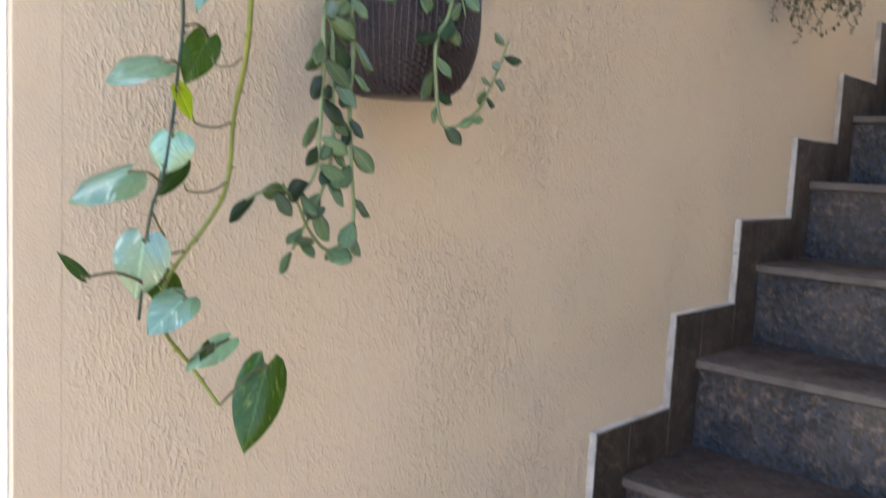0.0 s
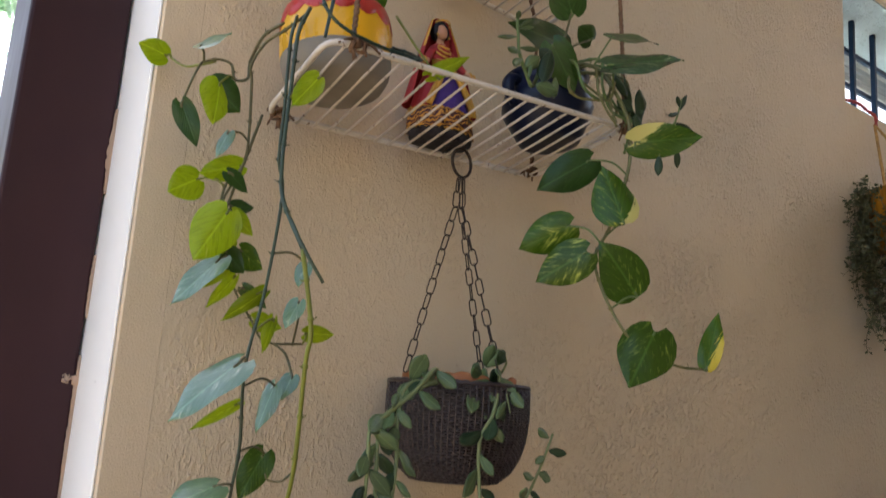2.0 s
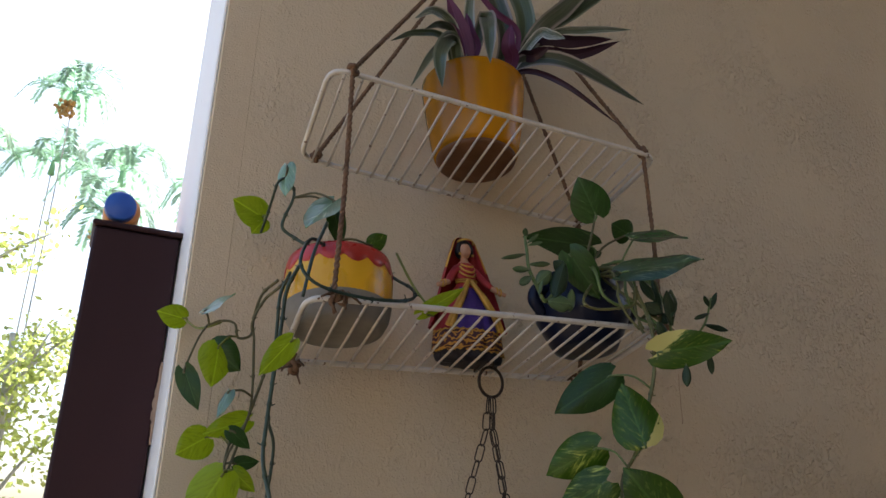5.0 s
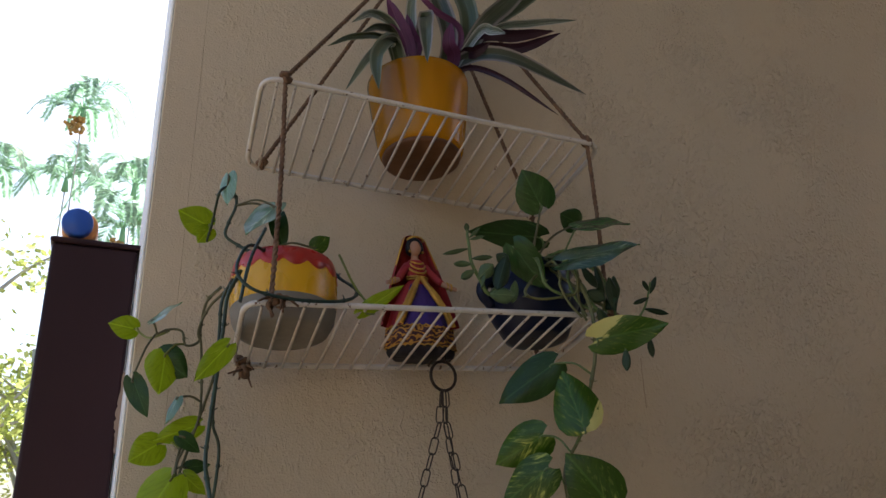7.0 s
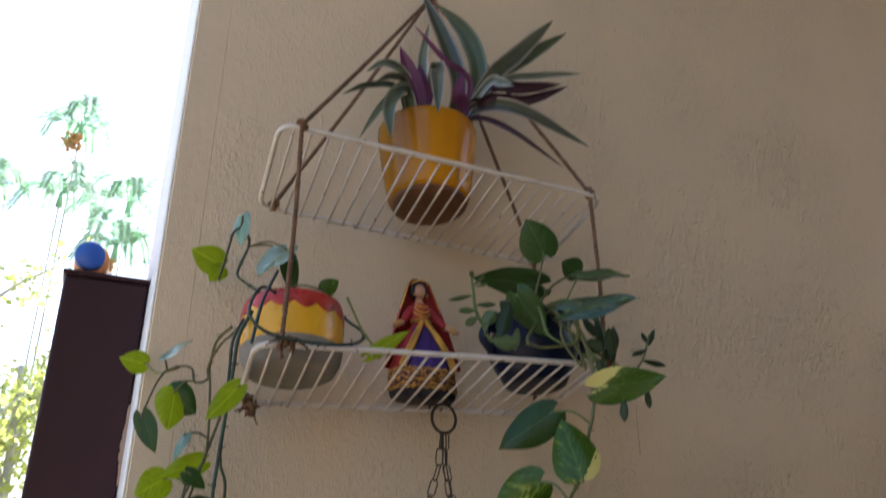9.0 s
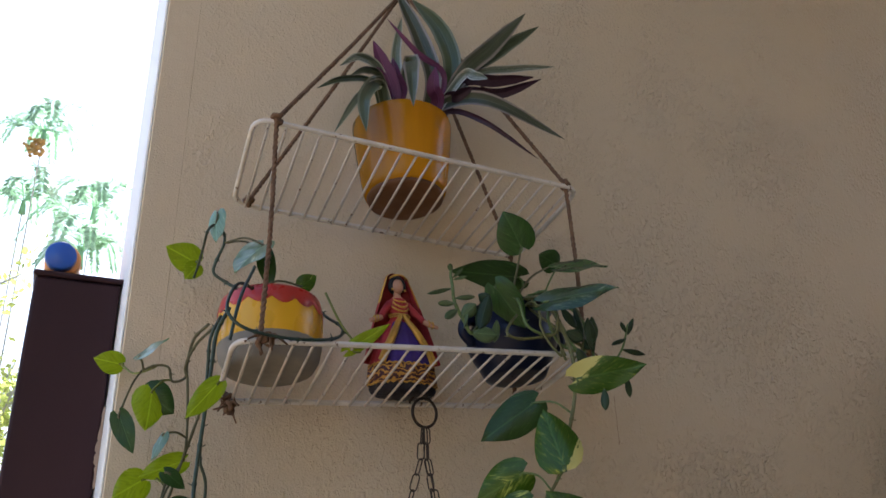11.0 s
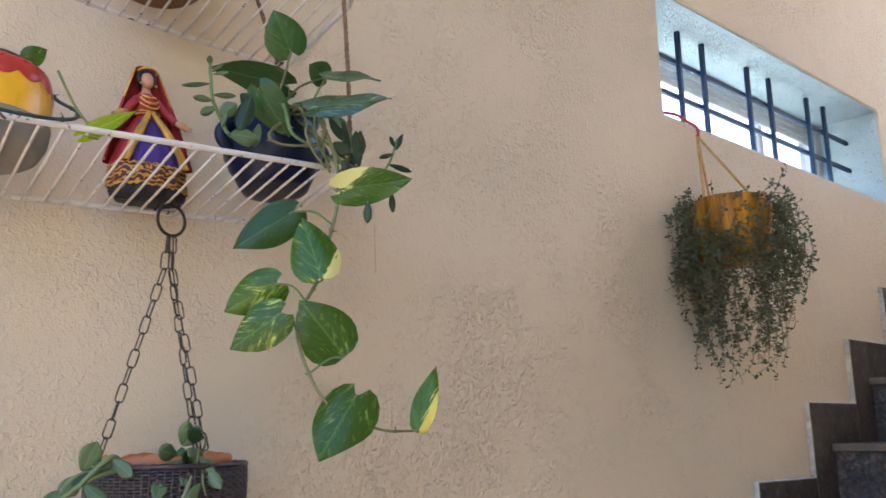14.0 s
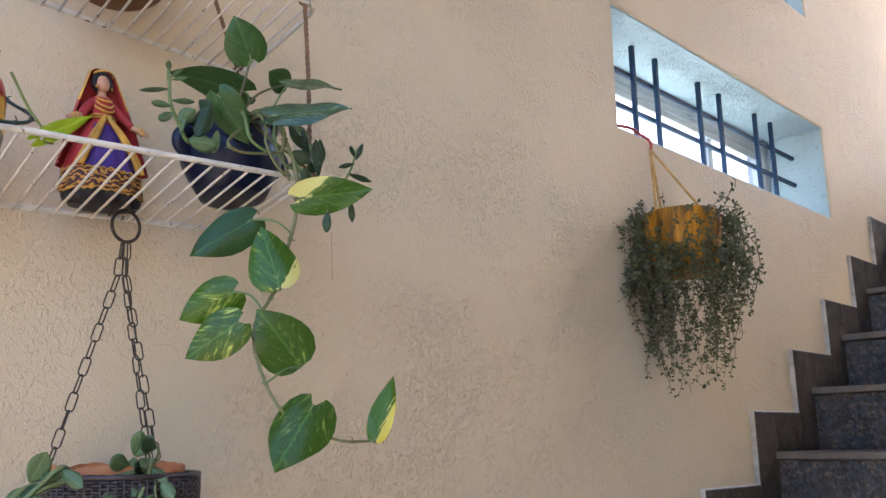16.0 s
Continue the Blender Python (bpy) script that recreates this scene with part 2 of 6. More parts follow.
BEIGE = (0.612, 0.507, 0.363)
M = {
    "wall": stucco("beige_stucco", BEIGE),
    "white": stucco("white_stucco", (0.87, 0.87, 0.86), 0.3),
    # white plaster with the sky's blue light put into its colour
    "reveal": stucco("skylit_white_stucco", (0.42, 0.52, 0.57), 1.0, 0.67),
    "ceiling": plain("white_ceiling", (0.72, 0.70, 0.66), 0.8, scale=40, vary=0.08),
    "ground": plain("earth", (0.20, 0.17, 0.12), 0.95, scale=3, vary=0.4, bump=0.5, depth=0.02),
    # unseen floor: this brown is chosen for the warm light that it throws up
    "floor": plain("brown_bounce_floor", (0.20, 0.135, 0.085), 0.7, scale=20, vary=0.2),
    "riser": granite("blue_granite", (0.029, 0.038, 0.055), (0.010, 0.009, 0.010), (0.17, 0.125, 0.09)),
    "skirting": granite("dark_brown_granite", (0.036, 0.027, 0.019), (0.014, 0.012, 0.010), (0.12, 0.09, 0.07), 0.36),
    "tread": granite("brown_granite", (0.062, 0.043, 0.034), (0.024, 0.018, 0.015), (0.14, 0.115, 0.095), 0.42),
    "edge": plain("worn_stone_edge", (0.125, 0.108, 0.095), 0.5, scale=150, vary=0.35),
    "mortar": plain("pale_mortar", (0.48, 0.45, 0.41), 0.85, scale=150, vary=0.4),
    "post": plain("dark_brown_enamel", (0.046, 0.023, 0.027), 0.42, scale=30, vary=0.35, bump=0.2, stretch=(1, 1, 0.3), spec=0.12),
    "peel": plain("bare_wood_under_paint", (0.42, 0.30, 0.22), 0.8, scale=90, vary=0.3),
    "wire": rusty("white_enamelled_wire", (0.68, 0.64, 0.59), (0.10, 0.045, 0.02)),
    "thin_wire": rusty("dulled_rusty_wire", (0.58, 0.53, 0.47), (0.09, 0.04, 0.02)),
    "rope": plain("brown_coir_rope", (0.185, 0.102, 0.056), 0.9, scale=400, vary=0.5, bump=0.6),
    "yellow_rope": plain("golden_jute_cord", (0.50, 0.30, 0.10), 0.85, scale=400, vary=0.4, bump=0.6),
    "red_cord": plain("red_cord", (0.40, 0.05, 0.05), 0.7, scale=300, vary=0.3),
    "iron": plain("dark_iron", (0.055, 0.042, 0.036), 0.5, 0.7, scale=200, vary=0.4),
    "bars": plain("dark_blue_painted_iron", (0.012, 0.036, 0.085), 0.5, 0.0, scale=120, vary=0.3, spec=0.2),
    "aluminium": plain("grey_aluminium", (0.42, 0.44, 0.46), 0.4, 0.5, scale=80, vary=0.15),
    "red": plain("red_paint", (0.43, 0.026, 0.022), 0.3, scale=70, vary=0.2),
    "yellow": plain("yellow_paint", (0.74, 0.40, 0.008), 0.28, scale=50, vary=0.22, stretch=(1, 1, 0.4)),
    "grey_base": plain("grey_unglazed_base", (0.24, 0.22, 0.19), 0.8, scale=90, vary=0.25),
    "gold": plain("golden_yellow_enamel", (0.58, 0.24, 0.002), 0.25, scale=55, vary=0.66, bump=0.05, spec=0.28, stretch=(1, 1, 0.15)),
    "gold_streaked": plain("streaked_yellow_enamel", (0.46, 0.20, 0.012), 0.5, spec=0.2, scale=260, vary=0.94, bump=0.1, stretch=(1, 1, 0.10)),
    "brown_clay": plain("brown_clay", (0.17, 0.075, 0.03), 0.75, scale=90, vary=0.3),
    "terracotta": plain("terracotta", (0.42, 0.145, 0.045), 0.65, scale=80, vary=0.35, bump=0.3),
    "navy": plain("navy_glaze", (0.005, 0.009, 0.030), 0.32, scale=40, vary=0.3, bump=0.05, spec=0.28),
    "soil": plain("potting_soil", (0.06, 0.042, 0.03), 0.95, scale=120, vary=0.5, bump=0.9, depth=0.004),
    "wicker": plain("dark_brown_woven_plastic", (0.032, 0.021, 0.023), 0.40, scale=260, vary=0.35, bump=0.3),
    "cap": plain("blue_plastic", (0.02, 0.09, 0.42), 0.35, scale=60, vary=0.1),
    "bottle": plain("orange_plastic", (0.75, 0.30, 0.08), 0.35, scale=60, vary=0.1),
    "stem": plain("green_stem", (0.11, 0.17, 0.045), 0.45, scale=150, vary=0.35),
    "stem_dark": plain("dark_green_stem", (0.030, 0.052, 0.024), 0.45, scale=150, vary=0.4),
    "stem_lime": plain("yellow_green_stem", (0.17, 0.19, 0.022), 0.45, scale=150, vary=0.3),
    "stem_pale": plain("pale_green_stem", (0.17, 0.21, 0.085), 0.5, scale=150, vary=0.3),
    "stem_olive": plain("olive_stem", (0.135, 0.135, 0.042), 0.5, scale=150, vary=0.4),
    "stem_brown": plain("brown_stem", (0.105, 0.098, 0.04), 0.6, scale=150, vary=0.4),
    # bark colour paled for the washing-out glare outdoors
    "trunk": plain("glare_paled_bark", (0.55, 0.52, 0.45), 0.9, scale=8, vary=0.4, bump=0.5, depth=0.02),
    "hose": plain("dark_green_tube", (0.010, 0.034, 0.026), 0.4, scale=150, vary=0.25),
    "purple_cloth": plain("purple_cloth", (0.055, 0.020, 0.19), 0.7, scale=200, vary=0.3, bump=0.3),
    "red_cloth": plain("red_cloth", (0.38, 0.024, 0.030), 0.7, scale=200, vary=0.3, bump=0.3),
    "gold_cloth": plain("gold_trim", (0.62, 0.33, 0.04), 0.5, scale=300, vary=0.5, bump=0.4),
    "black_cloth": plain("black_cloth", (0.015, 0.013, 0.02), 0.7, scale=200, vary=0.3),
    "doll_skin": plain("tan_clay", (0.50, 0.26, 0.16), 0.6, scale=100, vary=0.1),
    "hem_cloth": brocade("maroon_and_gold_brocade", (0.055, 0.012, 0.018), (0.55, 0.27, 0.04)),
    "pothos": leafy("variegated_pothos_leaf", (0.040, 0.094, 0.004), (0.42, 0.48, 0.10), 0.44, 0.30, 0.25, coat=0.10),
    "pothos_cream": leafy("cream_patched_pothos_leaf", (0.033, 0.086, 0.004), (0.42, 0.45, 0.06), 0.45, 0.30, 0.25, patch=(0.42, -0.26, (0.60, 0.56, 0.20)), coat=0.10),
    "pothos_half": leafy("half_cream_pothos_leaf", (0.033, 0.088, 0.006), (0.42, 0.45, 0.06), 0.45, 0.30, 0.25, patch=(-0.42, 0.04, (0.60, 0.56, 0.20)), coat=0.10),
    # glossy speckled leaf; its pale streaks also paint in the reflected sky
    "pothos_sheen": leafy("glossy_sheen_speckled_pothos_leaf", (0.028, 0.076, 0.022), (0.34, 0.42, 0.26), 0.40, 0.24, 0.2, coat=0.5),
    "pothos_gold": leafy("gold_edged_pothos_leaf", (0.042, 0.098, 0.004), (0.55, 0.48, 0.05), 0.40, 0.30, 0.25, patch=(0.95, -0.33, (0.62, 0.50, 0.06)), coat=0.10),
    "pothos_green": leafy("green_pothos_leaf", (0.024, 0.066, 0.010), (0.10, 0.18, 0.05), 0.3, 0.34, 0.22, coat=0.08),
    "pothos_lime": leafy("lime_pothos_leaf", (0.30, 0.42, 0.010), (0.48, 0.53, 0.10), 0.38, 0.35, 0.48, coat=0.2),
    # variegated leaf; the sky's pale sheen is put into its base colour
    "pothos_pale": leafy("sky_paled_pothos_leaf", (0.160, 0.285, 0.160), (0.50, 0.58, 0.42), 0.46, 0.30, 0.30, coat=0.85),
    "fleshy": leafy("grey_green_fleshy_leaf", (0.090, 0.140, 0.058), (0.14, 0.19, 0.085), 0.15, 0.36, 0.12, coat=0.15),
    "fleshy_dark": leafy("dark_fleshy_leaf", (0.022, 0.046, 0.018), (0.06, 0.10, 0.04), 0.15, 0.36, 0.12),
    "rhoeo": leafy("striped_purple_green_leaf", (0.050, 0.066, 0.040), (0.20, 0.17, 0.155), 0.42, 0.36, 0.12, edge=(0.30, 0.26, 0.255), along=True, coat=0.15),
    "rhoeo_pale": leafy("pale_striped_leaf", (0.12, 0.155, 0.115), (0.42, 0.42, 0.38), 0.62, 0.34, 0.15, edge=(0.50, 0.50, 0.47), along=True, coat=0.5),
    "rhoeo_green": leafy("grey_green_lance_leaf", (0.055, 0.078, 0.040), (0.16, 0.18, 0.12), 0.30, 0.36, 0.15, edge=(0.20, 0.22, 0.17), along=True, coat=0.2),
    "rhoeo_dark": leafy("dark_purple_leaf", (0.045, 0.018, 0.034), (0.10, 0.05, 0.08), 0.3, 0.38, 0.2, along=True),
    "rhoeo_purple": leafy("purple_leaf", (0.13, 0.038, 0.105), (0.24, 0.10, 0.19), 0.35, 0.38, 0.25, along=True),
    "tiny": leafy("small_dull_green_leaf", (0.080, 0.090, 0.045), (0.13, 0.14, 0.07), 0.3, 0.5, 0.15),
    # outdoor leaf colours raised to stand in for glare and backlight
    "frond": leafy("glare_paled_palm_leaflet", (0.36, 0.48, 0.36), (0.50, 0.54, 0.36), 0.4, 0.45, 0.7, through=(0.85, 1.0, 0.95)),
    "canopy": leafy("glare_paled_tree_leaf", (0.46, 0.52, 0.22), (0.60, 0.60, 0.30), 0.3, 0.5, 0.85, through=(1.0, 1.0, 0.7)),
    "fruit": plain("orange_palm_fruit", (0.62, 0.36, 0.12), 0.6, scale=8, vary=0.3),
}
glass, gnt, gb = material("window_glass", 0.05)
gb.inputs["Transmission Weight"].default_value = 1.0
gb.inputs["IOR"].default_value = 1.45
nz = grain(gnt, coords(gnt), 9.0, 2)
relief(gnt, gb, nz, 0.02, 0.0005)
M["glass"] = glass


# ---- mesh helpers ----
def finish(name, bm, mat, smooth=True):
    me = bpy.data.meshes.new(name)
    bm.to_mesh(me)
    bm.free()
    for mm in mat if isinstance(mat, (list, tuple)) else [mat]:
        me.materials.append(M[mm])
    if smooth:
        me.polygons.foreach_set("use_smooth", [True] * len(me.polygons))
    return me


def part(name, bm, mat, parent=None, label="", smooth=True, kind=""):
    ob = new(name, finish(name, bm, mat, smooth))
    if parent is not None:
        ob.parent = parent
    return tagged(ob, label, kind=kind)


def thing(name, at, label, category, group="", kind=""):
    ob = new(name)
    ob.empty_display_size = 0.02
    ob.location = at
    return tagged(ob, label, category, group, kind)


def own(ob, parent):
    """Puts a part built in world places under its thing, where it stands."""
    ob.parent = parent
    ob.matrix_parent_inverse = Matrix.Translation(parent.location).inverted()
    return ob


def box(bm, a, b, bevel=0.0, seg=1):
    m = Matrix.Translation([(p + q) / 2 for p, q in zip(a, b)]) @ Matrix.Diagonal((*[abs(q - p) for p, q in zip(a, b)], 1))
    vs = bmesh.ops.create_cube(bm, size=1, matrix=m)["verts"]
    if bevel:
        es = list({e for v in vs for e in v.link_edges})
        bmesh.ops.bevel(bm, geom=es, offset=bevel, segments=seg, affect="EDGES", profile=0.5)
    return bm


def smooth_line(pts, steps=6):
    """Catmull-Rom through the points."""
    p = [Vector(q) for q in pts]
    p = [p[0] * 2 - p[1]] + p + [p[-1] * 2 - p[-2]]
    out = []
    for i in range(1, len(p) - 2):
        a, b, c, d = p[i - 1:i + 3]
        for k in range(steps):
            t = k / steps
            out.append(0.5 * ((2 * b) + (c - a) * t + (2 * a - 5 * b + 4 * c - d) * t * t + (3 * b - a - 3 * c + d) * t ** 3))
    out.append(p[-2])
    return out


def tube(bm, pts, r, n=8, closed=False, taper=None, uneven=0.0):
    """A round bar along points; taper gives the radius factor at the end."""
    pts = [Vector(p) for p in pts]
    rings, k = [], len(pts)
    side = None
    for i, p in enumerate(pts):
        if closed:
            d = pts[(i + 1) % k] - pts[i - 1]
        else:
            d = pts[min(i + 1, k - 1)] - pts[max(i - 1, 0)]
        d.normalize()
        if side is None:
            side = d.orthogonal().normalized()
        side = (side - d * side.dot(d))
        if side.length < 1e-6:
            side = d.orthogonal()
        side.normalize()
        up = d.cross(side)
        f = 1.0 if taper is None else 1 + (taper - 1) * i / max(1, k - 1)
        if uneven:
            f *= 1 + uneven * random.uniform(-1, 1)
        rings.append([bm.verts.new(p + (side * math.cos(2 * math.pi * j / n) + up * math.sin(2 * math.pi * j / n)) * r * f) for j in range(n)])
    for i in range(k if closed else k - 1):
        a, b = rings[i], rings[(i + 1) % k]
        for j in range(n):
            bm.faces.new((a[j], a[(j + 1) % n], b[(j + 1) % n], b[j]))
    if not closed:
        bm.faces.new(rings[0][::-1])
        bm.faces.new(rings[-1])
    return bm


def lathe(bm, profile, n=40, centre=(0, 0, 0), squash=(1, 1), slots=None):
    """Turns (radius, height) pairs round the upright axis. slots: a material slot for each band."""
    c = Vector(centre)
    rings = []
    for r, z in profile:
        if r < 1e-6:
            rings.append([bm.verts.new(c + Vector((0, 0, z)))])
        else:
            rings.append([bm.verts.new(c + Vector((r * squash[0] * math.cos(2 * math.pi * j / n), r * squash[1] * math.sin(2 * math.pi * j / n), z))) for j in range(n)])
    for i in range(len(rings) - 1):
        a, b = rings[i], rings[i + 1]
        for j in range(n):
            k = (j + 1) % n
            if len(a) == 1 and len(b) == 1:
                continue
            if len(a) == 1:
                f = bm.faces.new((a[0], b[k], b[j]))
            elif len(b) == 1:
                f = bm.faces.new((a[j], a[k], b[0]))
            else:
                f = bm.faces.new((a[j], a[k], b[k], b[j]))
            if slots:
                f.material_index = slots[i]
    return bm


EYE_SIDE = Vector((0.2, -0.25, 1.66))  # the open side of the stairwell, to which leaves turn
HEART = [(0.0, 0.14, -0.15), (0.04, 0.30, -0.15), (0.11, 0.43, -0.10), (0.22, 0.50, -0.04), (0.36, 0.50, 0.0), (0.50, 0.455, 0.0), (0.64, 0.375, 0.0), (0.77, 0.265, 0.0), (0.87, 0.16, 0.0), (0.94, 0.07, 0.0), (1.0, 0.004, 0.0)]
OVATE = [(0.0, 0.03, 0.0), (0.03, 0.20, -0.03), (0.10, 0.37, -0.03), (0.22, 0.48, 0.0), (0.36, 0.50, 0.0), (0.50, 0.46, 0.0), (0.64, 0.38, 0.0), (0.77, 0.27, 0.0), (0.88, 0.15, 0.0), (0.95, 0.06, 0.0), (1.0, 0.004, 0.0)]
PADDLE = [(0.0, 0.10, 0.0), (0.14, 0.26, 0.0), (0.32, 0.42, 0.0), (0.52, 0.50, 0.0), (0.70, 0.46, 0.0), (0.85, 0.31, 0.0), (0.95, 0.13, 0.0), (1.0, 0.01, 0.0)]


def blade(bm, base, tip, width, shape=HEART, fold=0.18, sag=0.06, turn=0.0, face=None, thick=0.0, cols=3):
    """One leaf blade from base to tip, folded along its midrib, with UVs across and along."""
    uvl = bm.loops.layers.uv.verify()
    b, t = Vector(base), Vector(tip)
    u = t - b
    ln = u.length
    u.normalize()
    n = (Vector(face) if face is not None else EYE_SIDE - (b + t) / 2).normalized()
    n = n - u * n.dot(u)
    if n.length < 1e-4:
        n = u.orthogonal()
    n.normalize()
    n = Matrix.Rotation(turn, 3, u) @ n
    r = u.cross(n)
    span = range(-cols, cols + 1)
    cup = 0.18 + 0.22 * math.sin(90 * b.x + 70 * b.z)
    rows, uvs = [], []
    for s, w, back in shape:
        row, ru = [], []
        for j in span:
            c = j / cols
            off = abs(c) * w * width
            wave = 0.028 * ln * math.sin(9 * s + 3 * c + 40 * b.x) * abs(c)
            p = b + u * ln * (s + back * abs(c) ** 1.5) + r * c * w * width + n * (fold * off * (1 - 0.75 * abs(c)) - cup * off * abs(c) + wave - sag * ln * s * s)
            row.append(bm.verts.new(p))
            ru.append((c * 2 * w, s))
        rows.append(row)
        uvs.append(ru)
    for i in range(len(rows) - 1):
        for j in range(2 * cols):
            quad = ((i, j), (i, j + 1), (i + 1, j + 1), (i + 1, j))
            f = bm.faces.new([rows[a][c] for a, c in quad])
            for lp, (a, c) in zip(f.loops, quad):
                lp[uvl].uv = uvs[a][c]
    if thick:
        back_faces = [f for f in bm.faces if all(v in {x for r_ in rows for x in r_} for v in f.verts)]
        ex = bmesh.ops.extrude_face_region(bm, geom=back_faces)
        bmesh.ops.translate(bm, vec=n * -thick, verts=[g for g in ex["geom"] if isinstance(g, bmesh.types.BMVert)])
    return bm


def leaf(plant, base, tip, width, mat, shape=HEART, petiole=None, stalk="stem", name="leaf", fold=0.18, sag=0.06, turn=0.0, thick=0.0, face=None, label=""):
    bm = bmesh.new()
    blade(bm, base, tip, width, shape, fold, sag, turn, face, thick)
    ob = own(part(name, bm, mat, None, label), plant)
    if petiole is not None:
        a, c = Vector(petiole), Vector(base)
        mid = (a + c) / 2 + Vector((0, -0.004, 0.25 * (a - c).length * 0.5))
        pb = bmesh.new()
        tube(pb, smooth_line([a, mid, c, c + (Vector(tip) - c) * 0.08], 4), 0.0012, 6)
        part("petiole", pb, stalk, ob)
    return ob


def stem(plant, pts, r, mat, name="stem", nodes=0.0, taper=0.7):
    """A stem through points; with nodes, ringed at each joint, where the stub of a lost leaf stands off."""
    line = smooth_line(pts, 8)
    bm = bmesh.new()
    tube(bm, line, r, 8, taper=taper, uneven=0.05)
    if nodes:
        run, nxt, sgn = 0.0, 0.018, 1
        total = sum((b - a).length for a, b in zip(line, line[1:]))
        for a, b in zip(line, line[1:]):
            run += (b - a).length
            if run < nxt or run > total - 0.01:
                continue
            nxt = run + random.uniform(0.024, 0.044)
            sgn = -sgn
            d = (b - a).normalized()
            rr = r * (1 + (taper - 1) * run / total)
            tube(bm, [b - d * 0.0016, b - d * 0.0006, b + d * 0.0006, b + d * 0.0016], rr * 1.32, 8, uneven=0.06)
            side = d.cross(Vector((random.uniform(-0.3, 0.3), 1.0, 0.2))).normalized() * sgn
            tube(bm, [b, b + side * rr * 1.6 + d * 0.0008, b + side * (rr * 1.6 + random.uniform(0.001, 0.0035)) - d * 0.001], rr * 0.5, 6, taper=0.45)
    return own(part(name, bm, mat), plant)


def nearest(line, p):
    return min(smooth_line(line, 8), key=lambda q: (q - Vector(p)).length)


# ---- large structure ----
WALL, THICK, CORNER, FLOOR = 0.753, 0.24, 0.2805, 0.008
TOP = 4.2
WIN = (1.756, 2.927, 2.316, 2.619)   # opening: left, right, bottom, top
WIN_UP = (1.756, 2.900, 2.998, 3.30)


def wall_with_openings(name, x0, x1, z0, z1, y0, y1, holes, mat, label):
    """A wall along x with openings cut through it."""
    xs = sorted({x0, x1, *[h[0] for h in holes], *[h[1] for h in holes]})
    zs = sorted({z0, z1, *[h[2] for h in holes], *[h[3] for h in holes]})
    bm = bmesh.new()
    def solid(i, k):
        if not (0 <= i < len(xs) - 1 and 0 <= k < len(zs) - 1):
            return False
        cx, cz = (xs[i] + xs[i + 1]) / 2, (zs[k] + zs[k + 1]) / 2
        return not any(h[0] < cx < h[1] and h[2] < cz < h[3] for h in holes)
    def quad(*ps):
        bm.faces.new([bm.verts.new(p) for p in ps])
    for i in range(len(xs) - 1):
        for k in range(len(zs) - 1):
            if not solid(i, k):
                continue
            a, b, c, d = xs[i], xs[i + 1], zs[k], zs[k + 1]
            quad((a, y0, c), (b, y0, c), (b, y0, d), (a, y0, d))
            quad((b, y1, c), (a, y1, c), (a, y1, d), (b, y1, d))
            for di, dk, ps in ((-1, 0, ((a, y1, c), (a, y0, c), (a, y0, d), (a, y1, d))), (1, 0, ((b, y0, c), (b, y1, c), (b, y1, d), (b, y0, d))),
                               (0, -1, ((a, y1, c), (b, y1, c), (b, y0, c), (a, y0, c))), (0, 1, ((a, y0, d), (b, y0, d), (b, y1, d), (a, y1, d)))):
                if not solid(i + di, k + dk):
                    quad(*ps)
    bmesh.ops.remove_doubles(bm, verts=bm.verts, dist=1e-5)
    sharp = [e for e in bm.edges if len(e.link_faces) == 2 and e.calc_face_angle(0) > 0.5]
    bmesh.ops.bevel(bm, geom=sharp, offset=0.004, segments=2, affect="EDGES", profile=0.5)
    ob = part(name, bm, mat, None, label, smooth=False)
    return tagged(ob, label, "wall", kind="structure")


def slab(name, a, b, mat, label, category, bevel=0.0):
    bm = bmesh.new()
    box(bm, a, b, bevel)
    return tagged(part(name, bm, mat, smooth=False), label, category, kind="structure")


north = wall_with_openings("wall_north", CORNER, 5.4, FLOOR, TOP, WALL, WALL + THICK, [WIN, WIN_UP], "wall", "beige rough-plastered stairwell wall with two barred openings")
bm = bmesh.new()
tube(bm, [Vector((0.980 + 0.0005 * math.sin(k * 1.7) + 0.0003 * k, WALL - 0.0002, 1.951 - 0.0072 * k)) for k in range(11)], 0.0004, 5, uneven=0.6)
own(part("drip_stain", bm, "peel", label="thin dried brown drip"), north)
# out of view: added so that daylight rakes in from the left
slab("wall_south", (-0.1, -1.2, FLOOR), (5.4, -1.0, TOP), "wall", "unseen beige wall opposite, added to shut out light from the south", "wall")
# an added end wall, unseen; its height sets the sky light from the east
slab("wall_east", (5.4, -2.4, FLOOR), (5.6, WALL + THICK, 2.9), "wall", "unseen beige wall at the top of the stairs, kept low to admit sky light", "wall")
# slab above the view, added to block sky light over the stairs
slab("ceiling", (0.0, -1.2, TOP), (4.05, WALL + THICK, TOP + 0.15), "ceiling", "unseen white slab added over the stairs to hold back overhead light", "ceiling")
bm = bmesh.new()
for ring in (0,):
    n = 48
    vs = [[bm.verts.new((r * math.cos(2 * math.pi * j / n), r * math.sin(2 * math.pi * j / n), FLOOR - 0.03)) for j in range(n)] for r in (6.0, 60.0, 600.0, 4000.0)]
    bm.faces.new(vs[0])
    for a, b in zip(vs, vs[1:]):
        for j in range(n):
            bm.faces.new((a[j], b[j], b[(j + 1) % n], a[(j + 1) % n]))
tagged(part("ground", bm, "ground"), "bare brown earth round the house", "ground", kind="structure")
